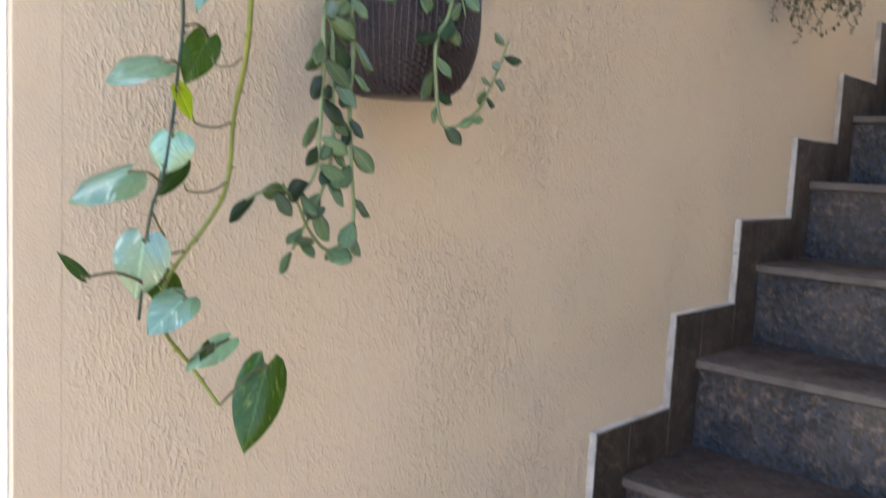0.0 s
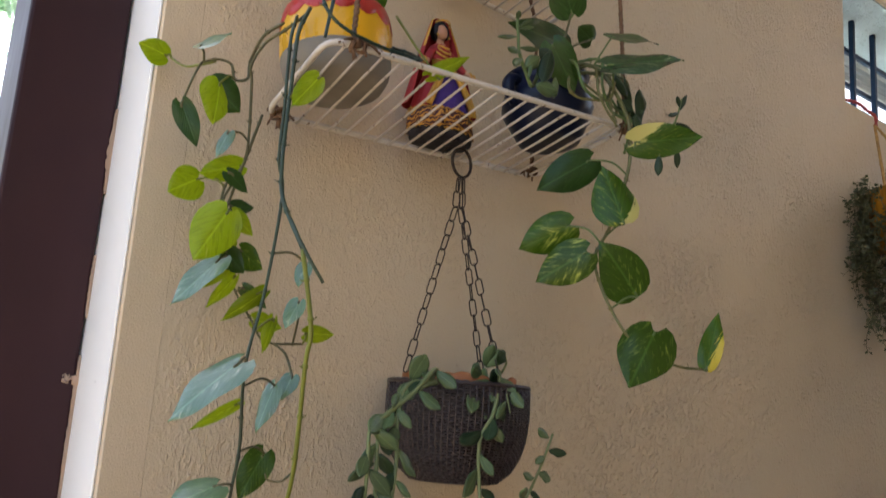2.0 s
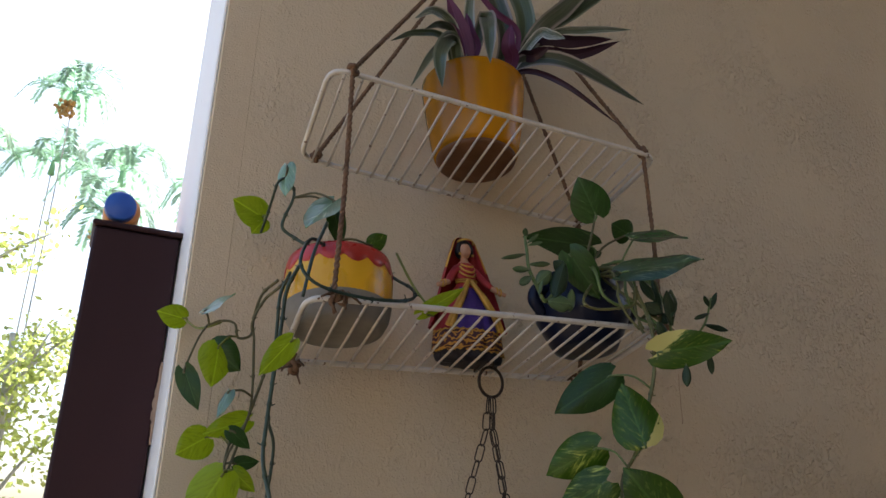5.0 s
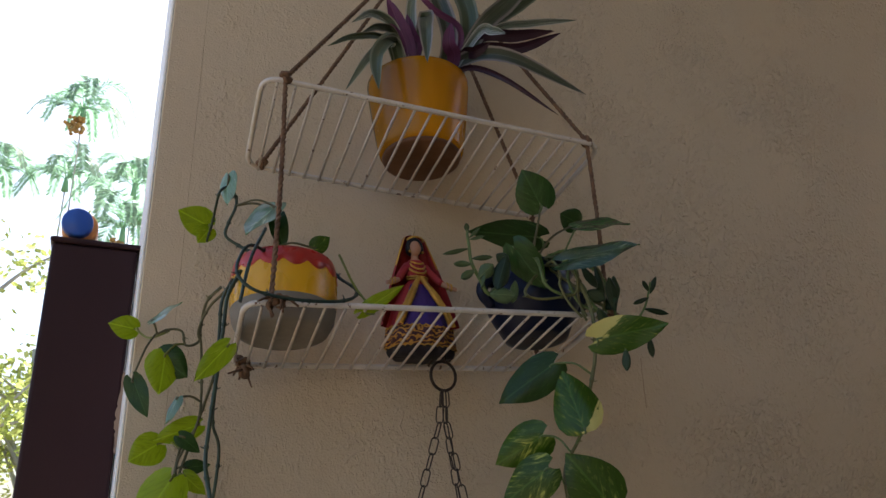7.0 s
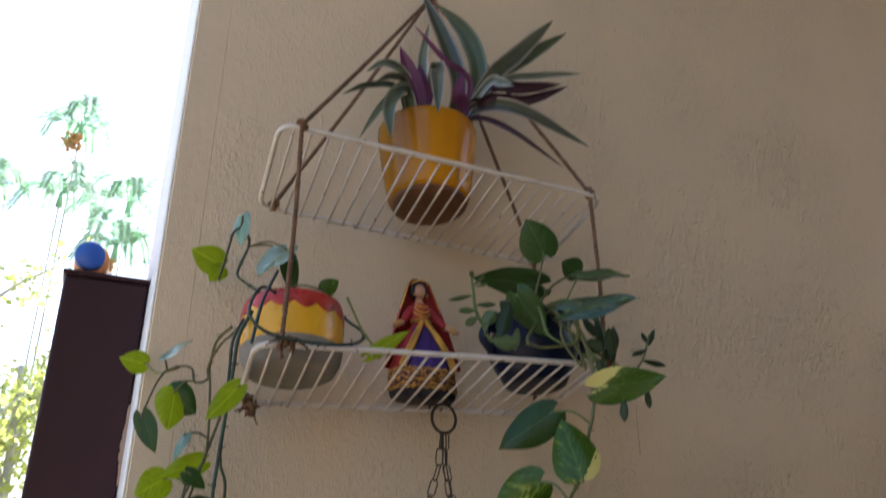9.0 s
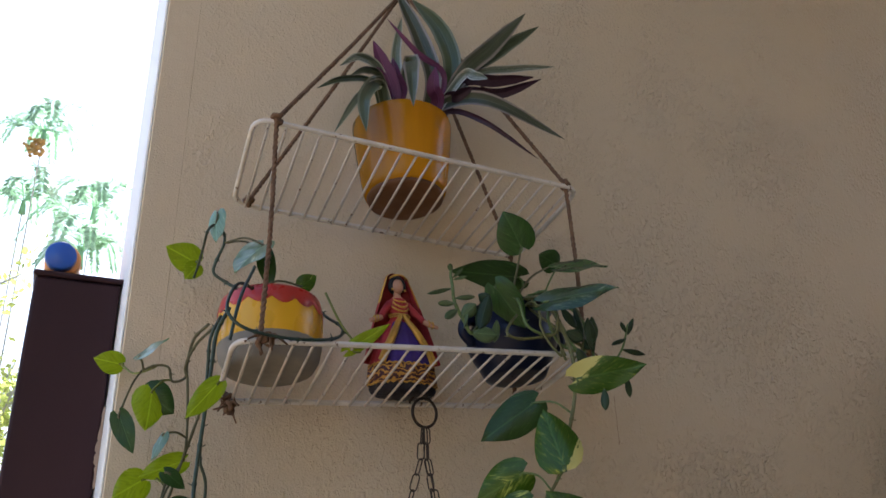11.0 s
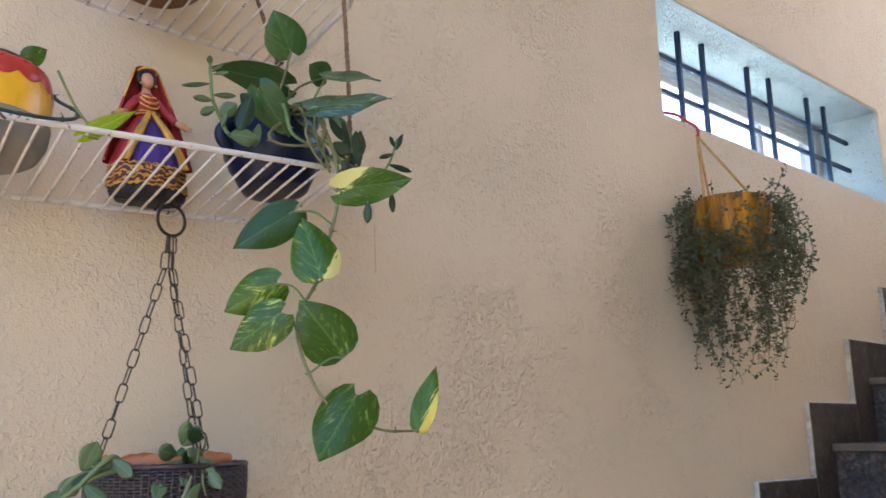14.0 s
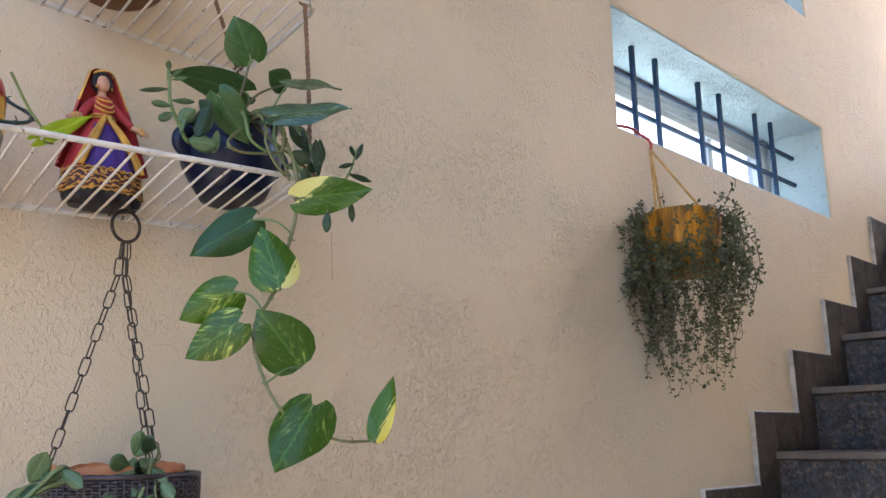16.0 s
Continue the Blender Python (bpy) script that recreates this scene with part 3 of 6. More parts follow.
slab("floor", (-1.5, -3.2, FLOOR - 0.025), (5.4, WALL, FLOOR), "floor", "unseen floor at the foot of the stairs, brown to bounce warm light", "floor")
# end of the wall: a white painted reveal beside the post
bm = bmesh.new()
box(bm, (CORNER - 0.004, WALL + 0.006, FLOOR), (CORNER, WALL + THICK, TOP), 0.0015)
tagged(part("trim", bm, "white", smooth=False), "white painted end face of the plastered wall", "trim", kind="structure")
# smooth plastered edge along the wall's corner
bm = bmesh.new()
box(bm, (CORNER + 0.0005, WALL - 0.0005, FLOOR), (CORNER + 0.043, WALL + 0.004, TOP), 0.0005)
tagged(part("corner_bead", bm, "wall", smooth=False), "smooth beige plaster edge at the wall corner", "trim", kind="structure")
# white lining of the openings, its colour tinted blue for sky light
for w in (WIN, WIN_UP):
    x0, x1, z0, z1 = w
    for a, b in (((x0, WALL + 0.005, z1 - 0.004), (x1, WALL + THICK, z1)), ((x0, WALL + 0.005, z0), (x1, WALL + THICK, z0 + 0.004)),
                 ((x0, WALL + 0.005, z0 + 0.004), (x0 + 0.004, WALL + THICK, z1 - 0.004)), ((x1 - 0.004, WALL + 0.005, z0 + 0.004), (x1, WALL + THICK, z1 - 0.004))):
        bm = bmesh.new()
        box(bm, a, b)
        tagged(part("window_reveal", bm, "reveal", smooth=False), "white plastered reveal of the window, tinted blue for the sky's light", "reveal", kind="structure")


def barred_window(name, w, posts):
    x0, x1, z0, z1 = w
    win = thing(name, ((x0 + x1) / 2, WALL + 0.1, z0), "barred window with grey sliding frame and dark blue iron bars", "window", kind="structure")
    yb = WALL + 0.09
    for x in posts:
        bm = bmesh.new()
        box(bm, (x - 0.006, yb - 0.006, z0 + 0.003), (x + 0.006, yb + 0.006, z1 - 0.003), 0.0015)
        own(part("upright_bar", bm, "bars", smooth=False), win)
    for f in (0.43, 0.73):
        z = z0 + (z1 - z0) * f
        bm = bmesh.new()
        box(bm, (x0 + 0.003, yb + 0.0065, z - 0.006), (x1 - 0.003, yb + 0.0175, z + 0.006), 0.0015)
        own(part("cross_bar", bm, "bars", smooth=False), win)
    yf = WALL + THICK - 0.06
    for a, b in (((x0 + 0.005, yf, z1 - 0.018), (x1 - 0.005, yf + 0.05, z1 - 0.005)), ((x0 + 0.005, yf, z0 + 0.005), (x1 - 0.005, yf + 0.05, z0 + 0.018)),
                 ((x0 + 0.005, yf, z0 + 0.018), (x0 + 0.03, yf + 0.05, z1 - 0.018)), ((x1 - 0.075, yf, z0 + 0.018), (x1 - 0.052, yf + 0.05, z1 - 0.018)),
                 ((x1 - 0.034, yf + 0.002, z0 + 0.018), (x1 - 0.006, yf + 0.048, z1 - 0.018)), ((x0 + 0.80, yf + 0.022, z0 + 0.018), (x0 + 0.825, yf + 0.048, z1 - 0.018))):
        bm = bmesh.new()
        box(bm, a, b, 0.003)
        own(part("window_frame", bm, "aluminium", smooth=False), win)
    # louvre blades over the upper part
    for k in range(3):
        z = z1 - 0.031 - 0.021 * k
        bm = bmesh.new()
        box(bm, (x0 + 0.031, yf + 0.006, z - 0.0095), (x1 - 0.076, yf + 0.014, z + 0.0095), 0.002)
        own(part("slat", bm, "aluminium", smooth=False), win)
    bm = bmesh.new()
    box(bm, (x0 + 0.036, yf + 0.028, z0 + 0.031), (x1 - 0.036, yf + 0.032, z1 - 0.031))
    g = own(part("pane", bm, "glass", smooth=False), win)
    g.visible_shadow = False
    return win


barred_window("window_1", WIN, (1.974, 2.082, 2.302, 2.420, 2.643, 2.750))
barred_window("window_2", WIN_UP, (1.974, 2.082, 2.302, 2.420, 2.643, 2.750))

# never in view: added to cut low light and ground bounce from the west
slab("parapet", (-1.65, -3.2, FLOOR), (-1.5, 0.5, 1.05), "wall", "unseen low beige wall beside the landing, added to block low light", "wall")
# added behind the viewpoint as a warm reflector, not a known wall
slab("wall_house", (-1.65, -3.4, FLOOR), (0.6, -3.2, 2.8), "wall", "unseen beige wall across the landing, added to bounce warm light", "wall")

# ---- stairs ----
SIDE = -0.55
# outer corners of the skirting, step by step
STEP_X = [1.217, 1.469, 1.722, 1.989, 2.251, 2.506, 2.763, 3.010, 3.240]
STEP_Z = [0.999, 1.178, 1.354, 1.538, 1.711, 1.877, 2.041, 2.208, 2.375]
STEP_X = [1.217 - 0.255 * k for k in (4, 3, 2, 1)] + STEP_X + [3.240 + 0.25 * k for k in (1, 2, 3)]
STEP_Z = [0.999 - 0.1785 * k for k in (4, 3, 2, 1)] + STEP_Z + [2.375 + 0.167 * k for k in (1, 2, 3)]
def mortar(owner, a, b, way, most):
    """A ragged line of pale mortar squeezed out along a skirting edge."""
    a, b = Vector(a), Vector(b)
    bm = bmesh.new()
    rows, k = [], max(4, int((b - a).length / 0.006))
    for i in range(k + 1):
        p = a.lerp(b, i / k)
        w = most * (0.35 + 0.65 * random.random() ** 1.6)
        deep = Vector((p.x, WALL - 0.0004, p.z))
        rows.append([bm.verts.new(q) for q in (p, p + way * w + Vector((0, 0.003, 0)), deep + way * w * 1.3, deep)])
    for r0, r1 in zip(rows, rows[1:]):
        for j in range(4):
            bm.faces.new((r0[j], r0[(j + 1) % 4], r1[(j + 1) % 4], r1[j]))
    bm.faces.new(rows[0][::-1])
    bm.faces.new(rows[-1])
    bmesh.ops.recalc_face_normals(bm, faces=bm.faces)
    return own(part("mortar_line", bm, "mortar", label="pale mortar along the skirting edge", smooth=False), owner)


stairs = thing("stairs", (0.3, 0.1, FLOOR), "flight of stairs in brown and blue speckled granite with stone skirting", "stairs", kind="structure")
for sx, sz, sx1, below in zip(STEP_X, STEP_Z, STEP_X[1:], [STEP_Z[0] - 0.1785] + STEP_Z):
    nx, tz = sx + 0.092, sz - 0.097
    RUN, RISE = sx1 - sx, sz - below
    bm = bmesh.new()
    box(bm, (nx, SIDE, tz - 0.02), (nx + RUN + 0.018, WALL - 0.001, tz), 0.004, 2)
    own(part("tread", bm, "tread", smooth=False), stairs)
    bm = bmesh.new()
    box(bm, (nx - 0.001, SIDE, tz - 0.0175), (nx + 0.004, WALL - 0.016, tz - 0.0015), 0.0015)
    own(part("nosing", bm, "edge", label="paler worn stone edge", smooth=False), stairs)
    bm = bmesh.new()
    box(bm, (nx + 0.016, SIDE + 0.005, tz - RISE), (nx + 0.034, WALL - 0.001, tz - 0.0205))
    own(part("riser", bm, "riser", label="blue-grey speckled granite", smooth=False), stairs)
    bm = bmesh.new()
    box(bm, (nx + 0.035, SIDE + 0.02, FLOOR), (nx + RUN + 0.034, WALL - 0.002, tz - 0.021))
    own(part("step_core", bm, "floor", smooth=False), stairs)
    # stone skirting that climbs beside each step
    bm = bmesh.new()
    box(bm, (sx, WALL - 0.014, tz - RISE), (nx + 0.016, WALL - 0.0005, sz), 0.0018)
    own(part("skirting_upright", bm, "skirting", smooth=False), stairs)
    bm = bmesh.new()
    box(bm, (nx + 0.0165, WALL - 0.014, tz + 0.0005), (sx + RUN - 0.0005, WALL - 0.0005, sz), 0.0018)
    own(part("skirting_level", bm, "skirting", smooth=False), stairs)
    mortar(stairs, (sx, WALL - 0.0125, tz - RISE + 0.097), (sx, WALL - 0.0125, sz + 0.0015), Vector((-1, 0, 0)), 0.0042)
    mortar(stairs, (sx, WALL - 0.0115, sz), (sx + RUN - 0.003, WALL - 0.0115, sz), Vector((0, 0, 1)), 0.0022)

# ---- brown post beside the wall, and the bottle on it ----
post = thing("gate_post", (0.22, 0.92, FLOOR), "dark brown painted post with paint peeling at its edge", "post")
bm = bmesh.new()
box(bm, (0.171, 0.856, FLOOR), (0.2755, 0.956, 2.062), 0.004, 2)
for v in bm.verts:
    v.co.x += 0.0015 * math.sin(v.co.z * 5)
own(part("shaft", bm, "post", smooth=False), post)
bm = bmesh.new()
box(bm, (0.167, 0.852, 2.0625), (0.280, 0.960, 2.070), 0.003, 2)
own(part("top_plate", bm, "post", smooth=False), post)
for z0, z1, wd in ((1.80, 1.90, 0.007), (1.66, 1.73, 0.003), (1.46, 1.62, 0.004), (1.28, 1.40, 0.004), (1.10, 1.20, 0.005)):
    bm = bmesh.new()
    k = 26
    rows = []
    for i in range(k + 1):
        z = z0 + (z1 - z0) * i / k
        w = 0.6 * wd * max(0.0, math.sin(math.pi * i / k)) ** 0.6 * random.uniform(0.25, 1.0) + 0.0004
        rows.append([bm.verts.new(p) for p in ((0.2748 - w, 0.8546, z), (0.2763, 0.8546, z), (0.2768, 0.870, z), (0.2748 - w, 0.870, z))])
    for a, b in zip(rows, rows[1:]):
        for j in range(4):
            bm.faces.new((a[j], a[(j + 1) % 4], b[(j + 1) % 4], b[j]))
    bm.faces.new(rows[0][::-1]), bm.faces.new(rows[-1])
    own(part("peeled_patch", bm, "peel", label="bare patch where brown paint has flaked", smooth=False), post)

bm = bmesh.new()
box(bm, (0.270, 0.8535, 1.588), (0.2795, 0.8565, 1.598), 0.001)
for k in range(14):
    a = random.uniform(0, 6.28)
    tube(bm, [(0.262, 0.8548, 1.594), (0.263 + 0.003 * math.cos(a), 0.853, 1.594 + 0.003 * math.sin(a)), (0.264 + 0.006 * math.cos(a + 0.9), 0.8545, 1.594 + 0.005 * math.sin(a + 0.9))], 0.0007, 4)
own(part("paint_flake", bm, "peel", label="pale flake and cobweb tuft on the edge"), post)

bottle = thing("plastic_bottle", (0.196, 0.92, 2.070), "orange plastic bottle with blue cap lying on the post", "bottle")
bm = bmesh.new()
lathe(bm, [(0.0, 0.0), (0.020, 0.0), (0.0225, 0.003), (0.0225, 0.075), (0.018, 0.086), (0.011, 0.09), (0.0, 0.09)], 28)
bm.transform(Matrix.Translation((0.199, 0.870, 2.0925)) @ Matrix.Rotation(radians(-90), 4, "X"))
own(part("bottle_body", bm, "bottle"), bottle)
bm = bmesh.new()
lathe(bm, [(0.0, 0.0), (0.017, 0.0), (0.0185, 0.002), (0.0185, 0.016), (0.0175, 0.017), (0.0, 0.017)], 64)
for v in bm.verts:
    if 0.001 < v.co.z < 0.0165 and round(math.atan2(v.co.y, v.co.x) / (2 * math.pi / 64)) % 2:
        v.co.x, v.co.y = v.co.x * 1.05, v.co.y * 1.05
bm.transform(Matrix.Translation((0.196, 0.8525, 2.0925)) @ Matrix.Rotation(radians(-90), 4, "X"))
own(part("cap", bm, "cap", label="blue ribbed cap"), bottle)

# ---- hanging wire shelves ----
def rack(front_l, front_r, back_r, back_l, wires):
    """A wire shelf: a rounded outer frame and thin cross wires."""
    c = [Vector(p) for p in (front_l, front_r, back_r, back_l)]
    sh = thing("wire_shelf", c[3], "white enamelled wire shelf hung by brown rope, spotted with rust", "shelf", "hanging shelves")
    line = []
    for i in range(4):
        p, a, b = c[i], c[i - 1], c[(i + 1) % 4]
        ia, ib = (a - p).normalized() * 0.022, (b - p).normalized() * 0.022
        for k in range(7):
            t = k / 6
            line.append((p + ia) * (1 - t) ** 2 + p * 2 * t * (1 - t) + (p + ib) * t * t)
    bm = bmesh.new()
    tube(bm, line, 0.0032, 10, closed=True)
    own(part("frame", bm, "wire"), sh)
    for k in range(wires):
        f = (k + 0.8) / (wires + 0.6)
        a, b = c[0].lerp(c[1], f), c[3].lerp(c[2], f)
        bm = bmesh.new()
        tube(bm, [a + Vector((0, 0, -0.0035)), a.lerp(b, 0.5) + Vector((0, 0, -0.0045)), b + Vector((0, 0, -0.0035))], 0.0016, 6)
        own(part("cross_wire", bm, "thin_wire"), sh)
    return sh


UP = [Vector(p) for p in ((0.375, 0.554, 2.180), (0.821, 0.576, 2.186), (0.802, 0.722, 2.136), (0.384, 0.700, 2.138))]
LOW = [Vector(p) for p in ((0.374, 0.555, 1.922), (0.800, 0.558, 1.949), (0.790, 0.706, 1.912), (0.386, 0.702, 1.888))]
rack(*UP, 21)
rack(*LOW, 19)


def rope(owner, pts, r=0.0032, mat="rope", name="rope", steps=8):
    """Two strands twisted round each other."""
    line = smooth_line(pts, steps)
    dense = []
    for a, b in zip(line, line[1:]):
        m = max(1, int((b - a).length / 0.0025))
        dense += [a.lerp(b, k / m) for k in range(m)]
    dense.append(line[-1])
    bm = bmesh.new()
    for ph in (0, math.pi):
        path = []
        for i, p in enumerate(dense):
            d = (dense[min(i + 1, len(dense) - 1)] - dense[max(i - 1, 0)]).normalized()
            s = d.cross(Vector((0.3, 1, 0.2))).normalized()
            t = d.cross(s)
            a = ph + i * 0.0025 / (r * 4.2) * 2 * math.pi
            path.append(p + (s * math.cos(a) + t * math.sin(a)) * r * 0.36)
        tube(bm, path, r * 0.62, 6, uneven=0.16)
    return own(part(name, bm, mat), owner)


def knot(owner, at, size=0.010, frayed=False):
    """An overhand knot, one tangled strand, with short loose ends."""
    at = Vector(at)
    turn = Matrix.Rotation(random.uniform(0, 6.28), 3, "Z") @ Matrix.Rotation(random.uniform(0.6, 2.4), 3, "X")
    bm = bmesh.new()
    pts = []
    for k in range(40):
        a = 2 * math.pi * k / 40
        pts.append(at + turn @ Vector((math.sin(a) + 2 * math.sin(2 * a), math.cos(a) - 2 * math.cos(2 * a), -1.3 * math.sin(3 * a))) * size * 0.24)
    tube(bm, pts, size * 0.34, 8, closed=True, uneven=0.14)
    kn = own(part("knot", bm, "rope"), owner)
    if frayed:
        for k in range(5):
            d = Vector((random.gauss(0, 0.9), random.gauss(-0.2, 0.4), random.uniform(-0.9, 0.25))).normalized()
            e = at + d * size * random.uniform(1.1, 1.9)
            bm = bmesh.new()
            tube(bm, smooth_line([at + d * size * 0.2, at + d * size * 0.8 + Vector((random.gauss(0, 0.003), random.gauss(0, 0.002), 0.003)), e + Vector((random.gauss(0, 0.004), 0, -0.004))], 4), 0.0020, 6, taper=0.55, uneven=0.25)
            part("rope_end", bm, "rope", kn)
    return kn


HOOK = Vector((0.622, 0.730, 2.560))
sling = thing("rope_sling", HOOK, "brown coir rope sling with knots holding two wire shelves", "rope")
top_in = [UP[0] + Vector((0.025, 0, 0.004)), UP[1] + Vector((-0.020, 0.002, 0.004)), UP[2] + Vector((-0.010, -0.004, 0.003)), UP[3] + Vector((0.018, -0.006, 0.003))]
low_in = [LOW[0] + Vector((0.026, 0, 0.003)), LOW[1] + Vector((0.004, 0.004, 0.003)), LOW[2] + Vector((-0.010, -0.004, 0.003)), LOW[3] + Vector((0.010, -0.004, 0.003))]
for a, b in zip(top_in, low_in):
    rope(sling, [HOOK, HOOK.lerp(a, 0.5) + Vector((0, -0.003, -0.004)), a])
    if a is not top_in[3]:
        rope(sling, [a, a.lerp(b, 0.5) + Vector((0.002, 0, 0)), b])
    knot(sling, a, 0.0085)
    knot(sling, b, 0.009, True)
knot(sling, HOOK + Vector((0, -0.002, -0.004)), 0.010)
knot(sling, low_in[3] + Vector((0.004, -0.01, -0.012)), 0.009, True)
knot(sling, low_in[0] + Vector((0.010, 0.0, 0.002)), 0.0085, True)

hook = thing("wall_hook", (0.625, WALL, 2.64), "dark iron hook and wire ring on the plastered wall", "hook")
bm = bmesh.new()
tube(bm, smooth_line([(0.628, WALL + 0.004, 2.640), (0.628, 0.735, 2.637), (0.630, 0.728, 2.620), (0.627, 0.726, 2.603), (0.618, 0.726, 2.599), (0.613, 0.726, 2.609)], 6), 0.0022, 8)
own(part("hook_wire", bm, "iron"), hook)
bm = bmesh.new()
tube(bm, [Vector((0.622 + 0.019 * math.cos(a), 0.729 + 0.004 * math.cos(a), 2.581 + 0.024 * math.sin(a))) for a in (2 * math.pi * j / 28 for j in range(28))], 0.0014, 7, closed=True)
own(part("wire_ring", bm, "iron"), hook)


# ---- pots on the shelves ----
def pot_shell(bm, outer, wall=0.005, n=48, centre=(0, 0, 0)):
    """Outer profile from the base up, closed over the rim and down inside."""
    inner = [(max(r - wall, 0.001), z) for r, z in reversed(outer[1:])]
    inner[-1] = (inner[-1][0], outer[0][1] + wall)
    rim = [(outer[-1][0] - wall * 0.5, outer[-1][1] + wall * 0.4)]
    lathe(bm, [(0.0, outer[0][1])] + outer + rim + inner + [(0.0, outer[0][1] + wall)], n, centre)
    return bm


def leaning(bm, at, degrees):
    """Tips what is in bm back about the point that it stands on, as the sloping wires hold it."""
    bm.transform(Matrix.Translation(at) @ Matrix.Rotation(radians(-degrees), 4, "X") @ Matrix.Translation(Vector(at) * -1))
    return bm


def soil(owner, centre, r, z, lean=0):
    bm = bmesh.new()
    lathe(bm, [(r, z - 0.012), (r, z), (r * 0.7, z + 0.003), (r * 0.3, z + 0.005), (0.0, z + 0.004)], 24, centre)
    for v in bm.verts:
        v.co.z += random.uniform(-0.002, 0.002)
    return own(part("soil", leaning(bm, centre, lean), "soil", label="dark potting soil"), owner)


GP = (0.600, 0.656, 2.160)
gold_pot = thing("flower_pot", GP, "glossy golden yellow pot with brown base on wire shelf", "flower pot", "pots on the shelves")
LEAN = Matrix.Translation(GP) @ Matrix.Rotation(radians(-8), 4, "X")
bm = bmesh.new()
pot_shell(bm, [(0.0515, 0.006), (0.0545, 0.012), (0.058, 0.03), (0.063, 0.065), (0.0667, 0.095), (0.068, 0.108), (0.0685, 0.118)], 0.005, 56)
bm.transform(LEAN)
own(part("pot_wall", bm, "gold"), gold_pot)
bm = bmesh.new()
lathe(bm, [(0.0, 0.0), (0.045, 0.0), (0.050, 0.002), (0.0512, 0.0055), (0.0, 0.0058)], 48)
bm.transform(LEAN)
own(part("pot_base", bm, "brown_clay", label="brown unglazed base"), gold_pot)
soil(gold_pot, (GP[0], GP[1] + 0.014, GP[2]), 0.058, 0.103)

RP = (0.429, 0.632, 1.909)
red_pot = thing("flower_pot", RP, "yellow pot with red scalloped rim and grey base", "flower pot", "pots on the shelves")
bm = bmesh.new()
prof = [(0.043, 0.0), (0.050, 0.003), (0.056, 0.014), (0.0585, 0.028), (0.0591, 0.035), (0.0595, 0.042), (0.0597, 0.056), (0.0585, 0.070), (0.056, 0.081)]
pot_shell(bm, prof, 0.005, 60, RP)
for f in bm.faces:
    f.material_index = 1 if f.calc_center_median().z - RP[2] < 0.030 else 0
own(part("pot_wall", leaning(bm, RP, 9), ["yellow", "grey_base"]), red_pot)
bm = bmesh.new()
n = 180
def pot_r(z):
    return np.interp(z, [p[1] for p in prof], [p[0] for p in prof])
cols_ = []
for j in range(n):
    a = 2 * math.pi * j / n
    zl = 0.068 - 0.0075 * abs(math.sin(a * 7.0)) - 0.001 * math.sin(a * 3)
    col = []
    for z, ex in ((zl, 0.0002), (zl + 0.0006, 0.0009), ((zl + 0.081) / 2, 0.0012), (0.0805, 0.0014), (0.0832, 0.0004), (0.0832, -0.003)):
        r = pot_r(z) + ex
        col.append(bm.verts.new((RP[0] + r * math.cos(a), RP[1] + r * math.sin(a), RP[2] + z)))
    cols_.append(col)
for j in range(n):
    a, b = cols_[j], cols_[(j + 1) % n]
    for k in range(5):
        bm.faces.new((a[k], b[k], b[k + 1], a[k + 1]))
own(part("scalloped_rim", leaning(bm, RP, 9), "red", label="red painted scalloped rim"), red_pot)
soil(red_pot, RP, 0.0525, 0.072, 9)

BP = (0.745, 0.634, 1.931)
blue_pot = thing("flower_pot", BP, "dark navy glazed round-bellied pot on the lower shelf", "flower pot", "pots on the shelves")
bm = bmesh.new()
pot_shell(bm, [(0.032, 0.0), (0.039, 0.002), (0.046, 0.016), (0.054, 0.032), (0.0595, 0.046), (0.0575, 0.060), (0.0515, 0.071), (0.050, 0.078), (0.053, 0.085), (0.057, 0.088)], 0.005, 56, BP)
own(part("pot_wall", leaning(bm, BP, 8), "navy"), blue_pot)
for sgn in (-1, 1):
    bm = bmesh.new()
    tube(bm, smooth_line([(BP[0] + sgn * 0.048, BP[1], BP[2] + 0.074), (BP[0] + sgn * 0.066, BP[1] - 0.004, BP[2] + 0.070), (BP[0] + sgn * 0.071, BP[1] - 0.004, BP[2] + 0.055), (BP[0] + sgn * 0.057, BP[1], BP[2] + 0.042)], 6), 0.0075, 12)
    own(part("lug_handle", leaning(bm, BP, 8), "navy"), blue_pot)
soil(blue_pot, BP, 0.047, 0.077, 8)

# ---- the doll: one plain mesh ----
bm = bmesh.new()
D = Vector((0.615, 0.694, 1.910))


def dyed(k0, slot):
    """Gives the faces made since k0 one cloth."""
    bm.faces.ensure_lookup_table()
    for f in bm.faces[k0:]:
        f.material_index = slot


# skirt: black foot, brocade hem, purple front panel, red sides, red bodice
lathe(bm, [(0.0, 0.0), (0.040, 0.0), (0.043, 0.006), (0.0425, 0.010), (0.0460, 0.011), (0.0440, 0.037), (0.0430, 0.038), (0.036, 0.062), (0.027, 0.082), (0.017, 0.098), (0.0125, 0.104), (0.0150, 0.116), (0.0165, 0.125), (0.010, 0.133), (0.0052, 0.137), (0.0050, 0.143)], 66, D, (1.0, 0.8),
      [2, 2, 2, 2, 5, 5, 0, 0, 0, 3, 3, 3, 3, 4, 4])
for v in bm.verts:
    a = math.atan2(v.co.y - D.y, v.co.x - D.x)
    f = max(0, 1 - (v.co.z - D.z) / 0.095)
    v.co += Vector((math.cos(a), math.sin(a), 0)) * (0.0026 * math.sin(a * 11) + 0.0012 * math.sin(a * 17 + 1)) * f
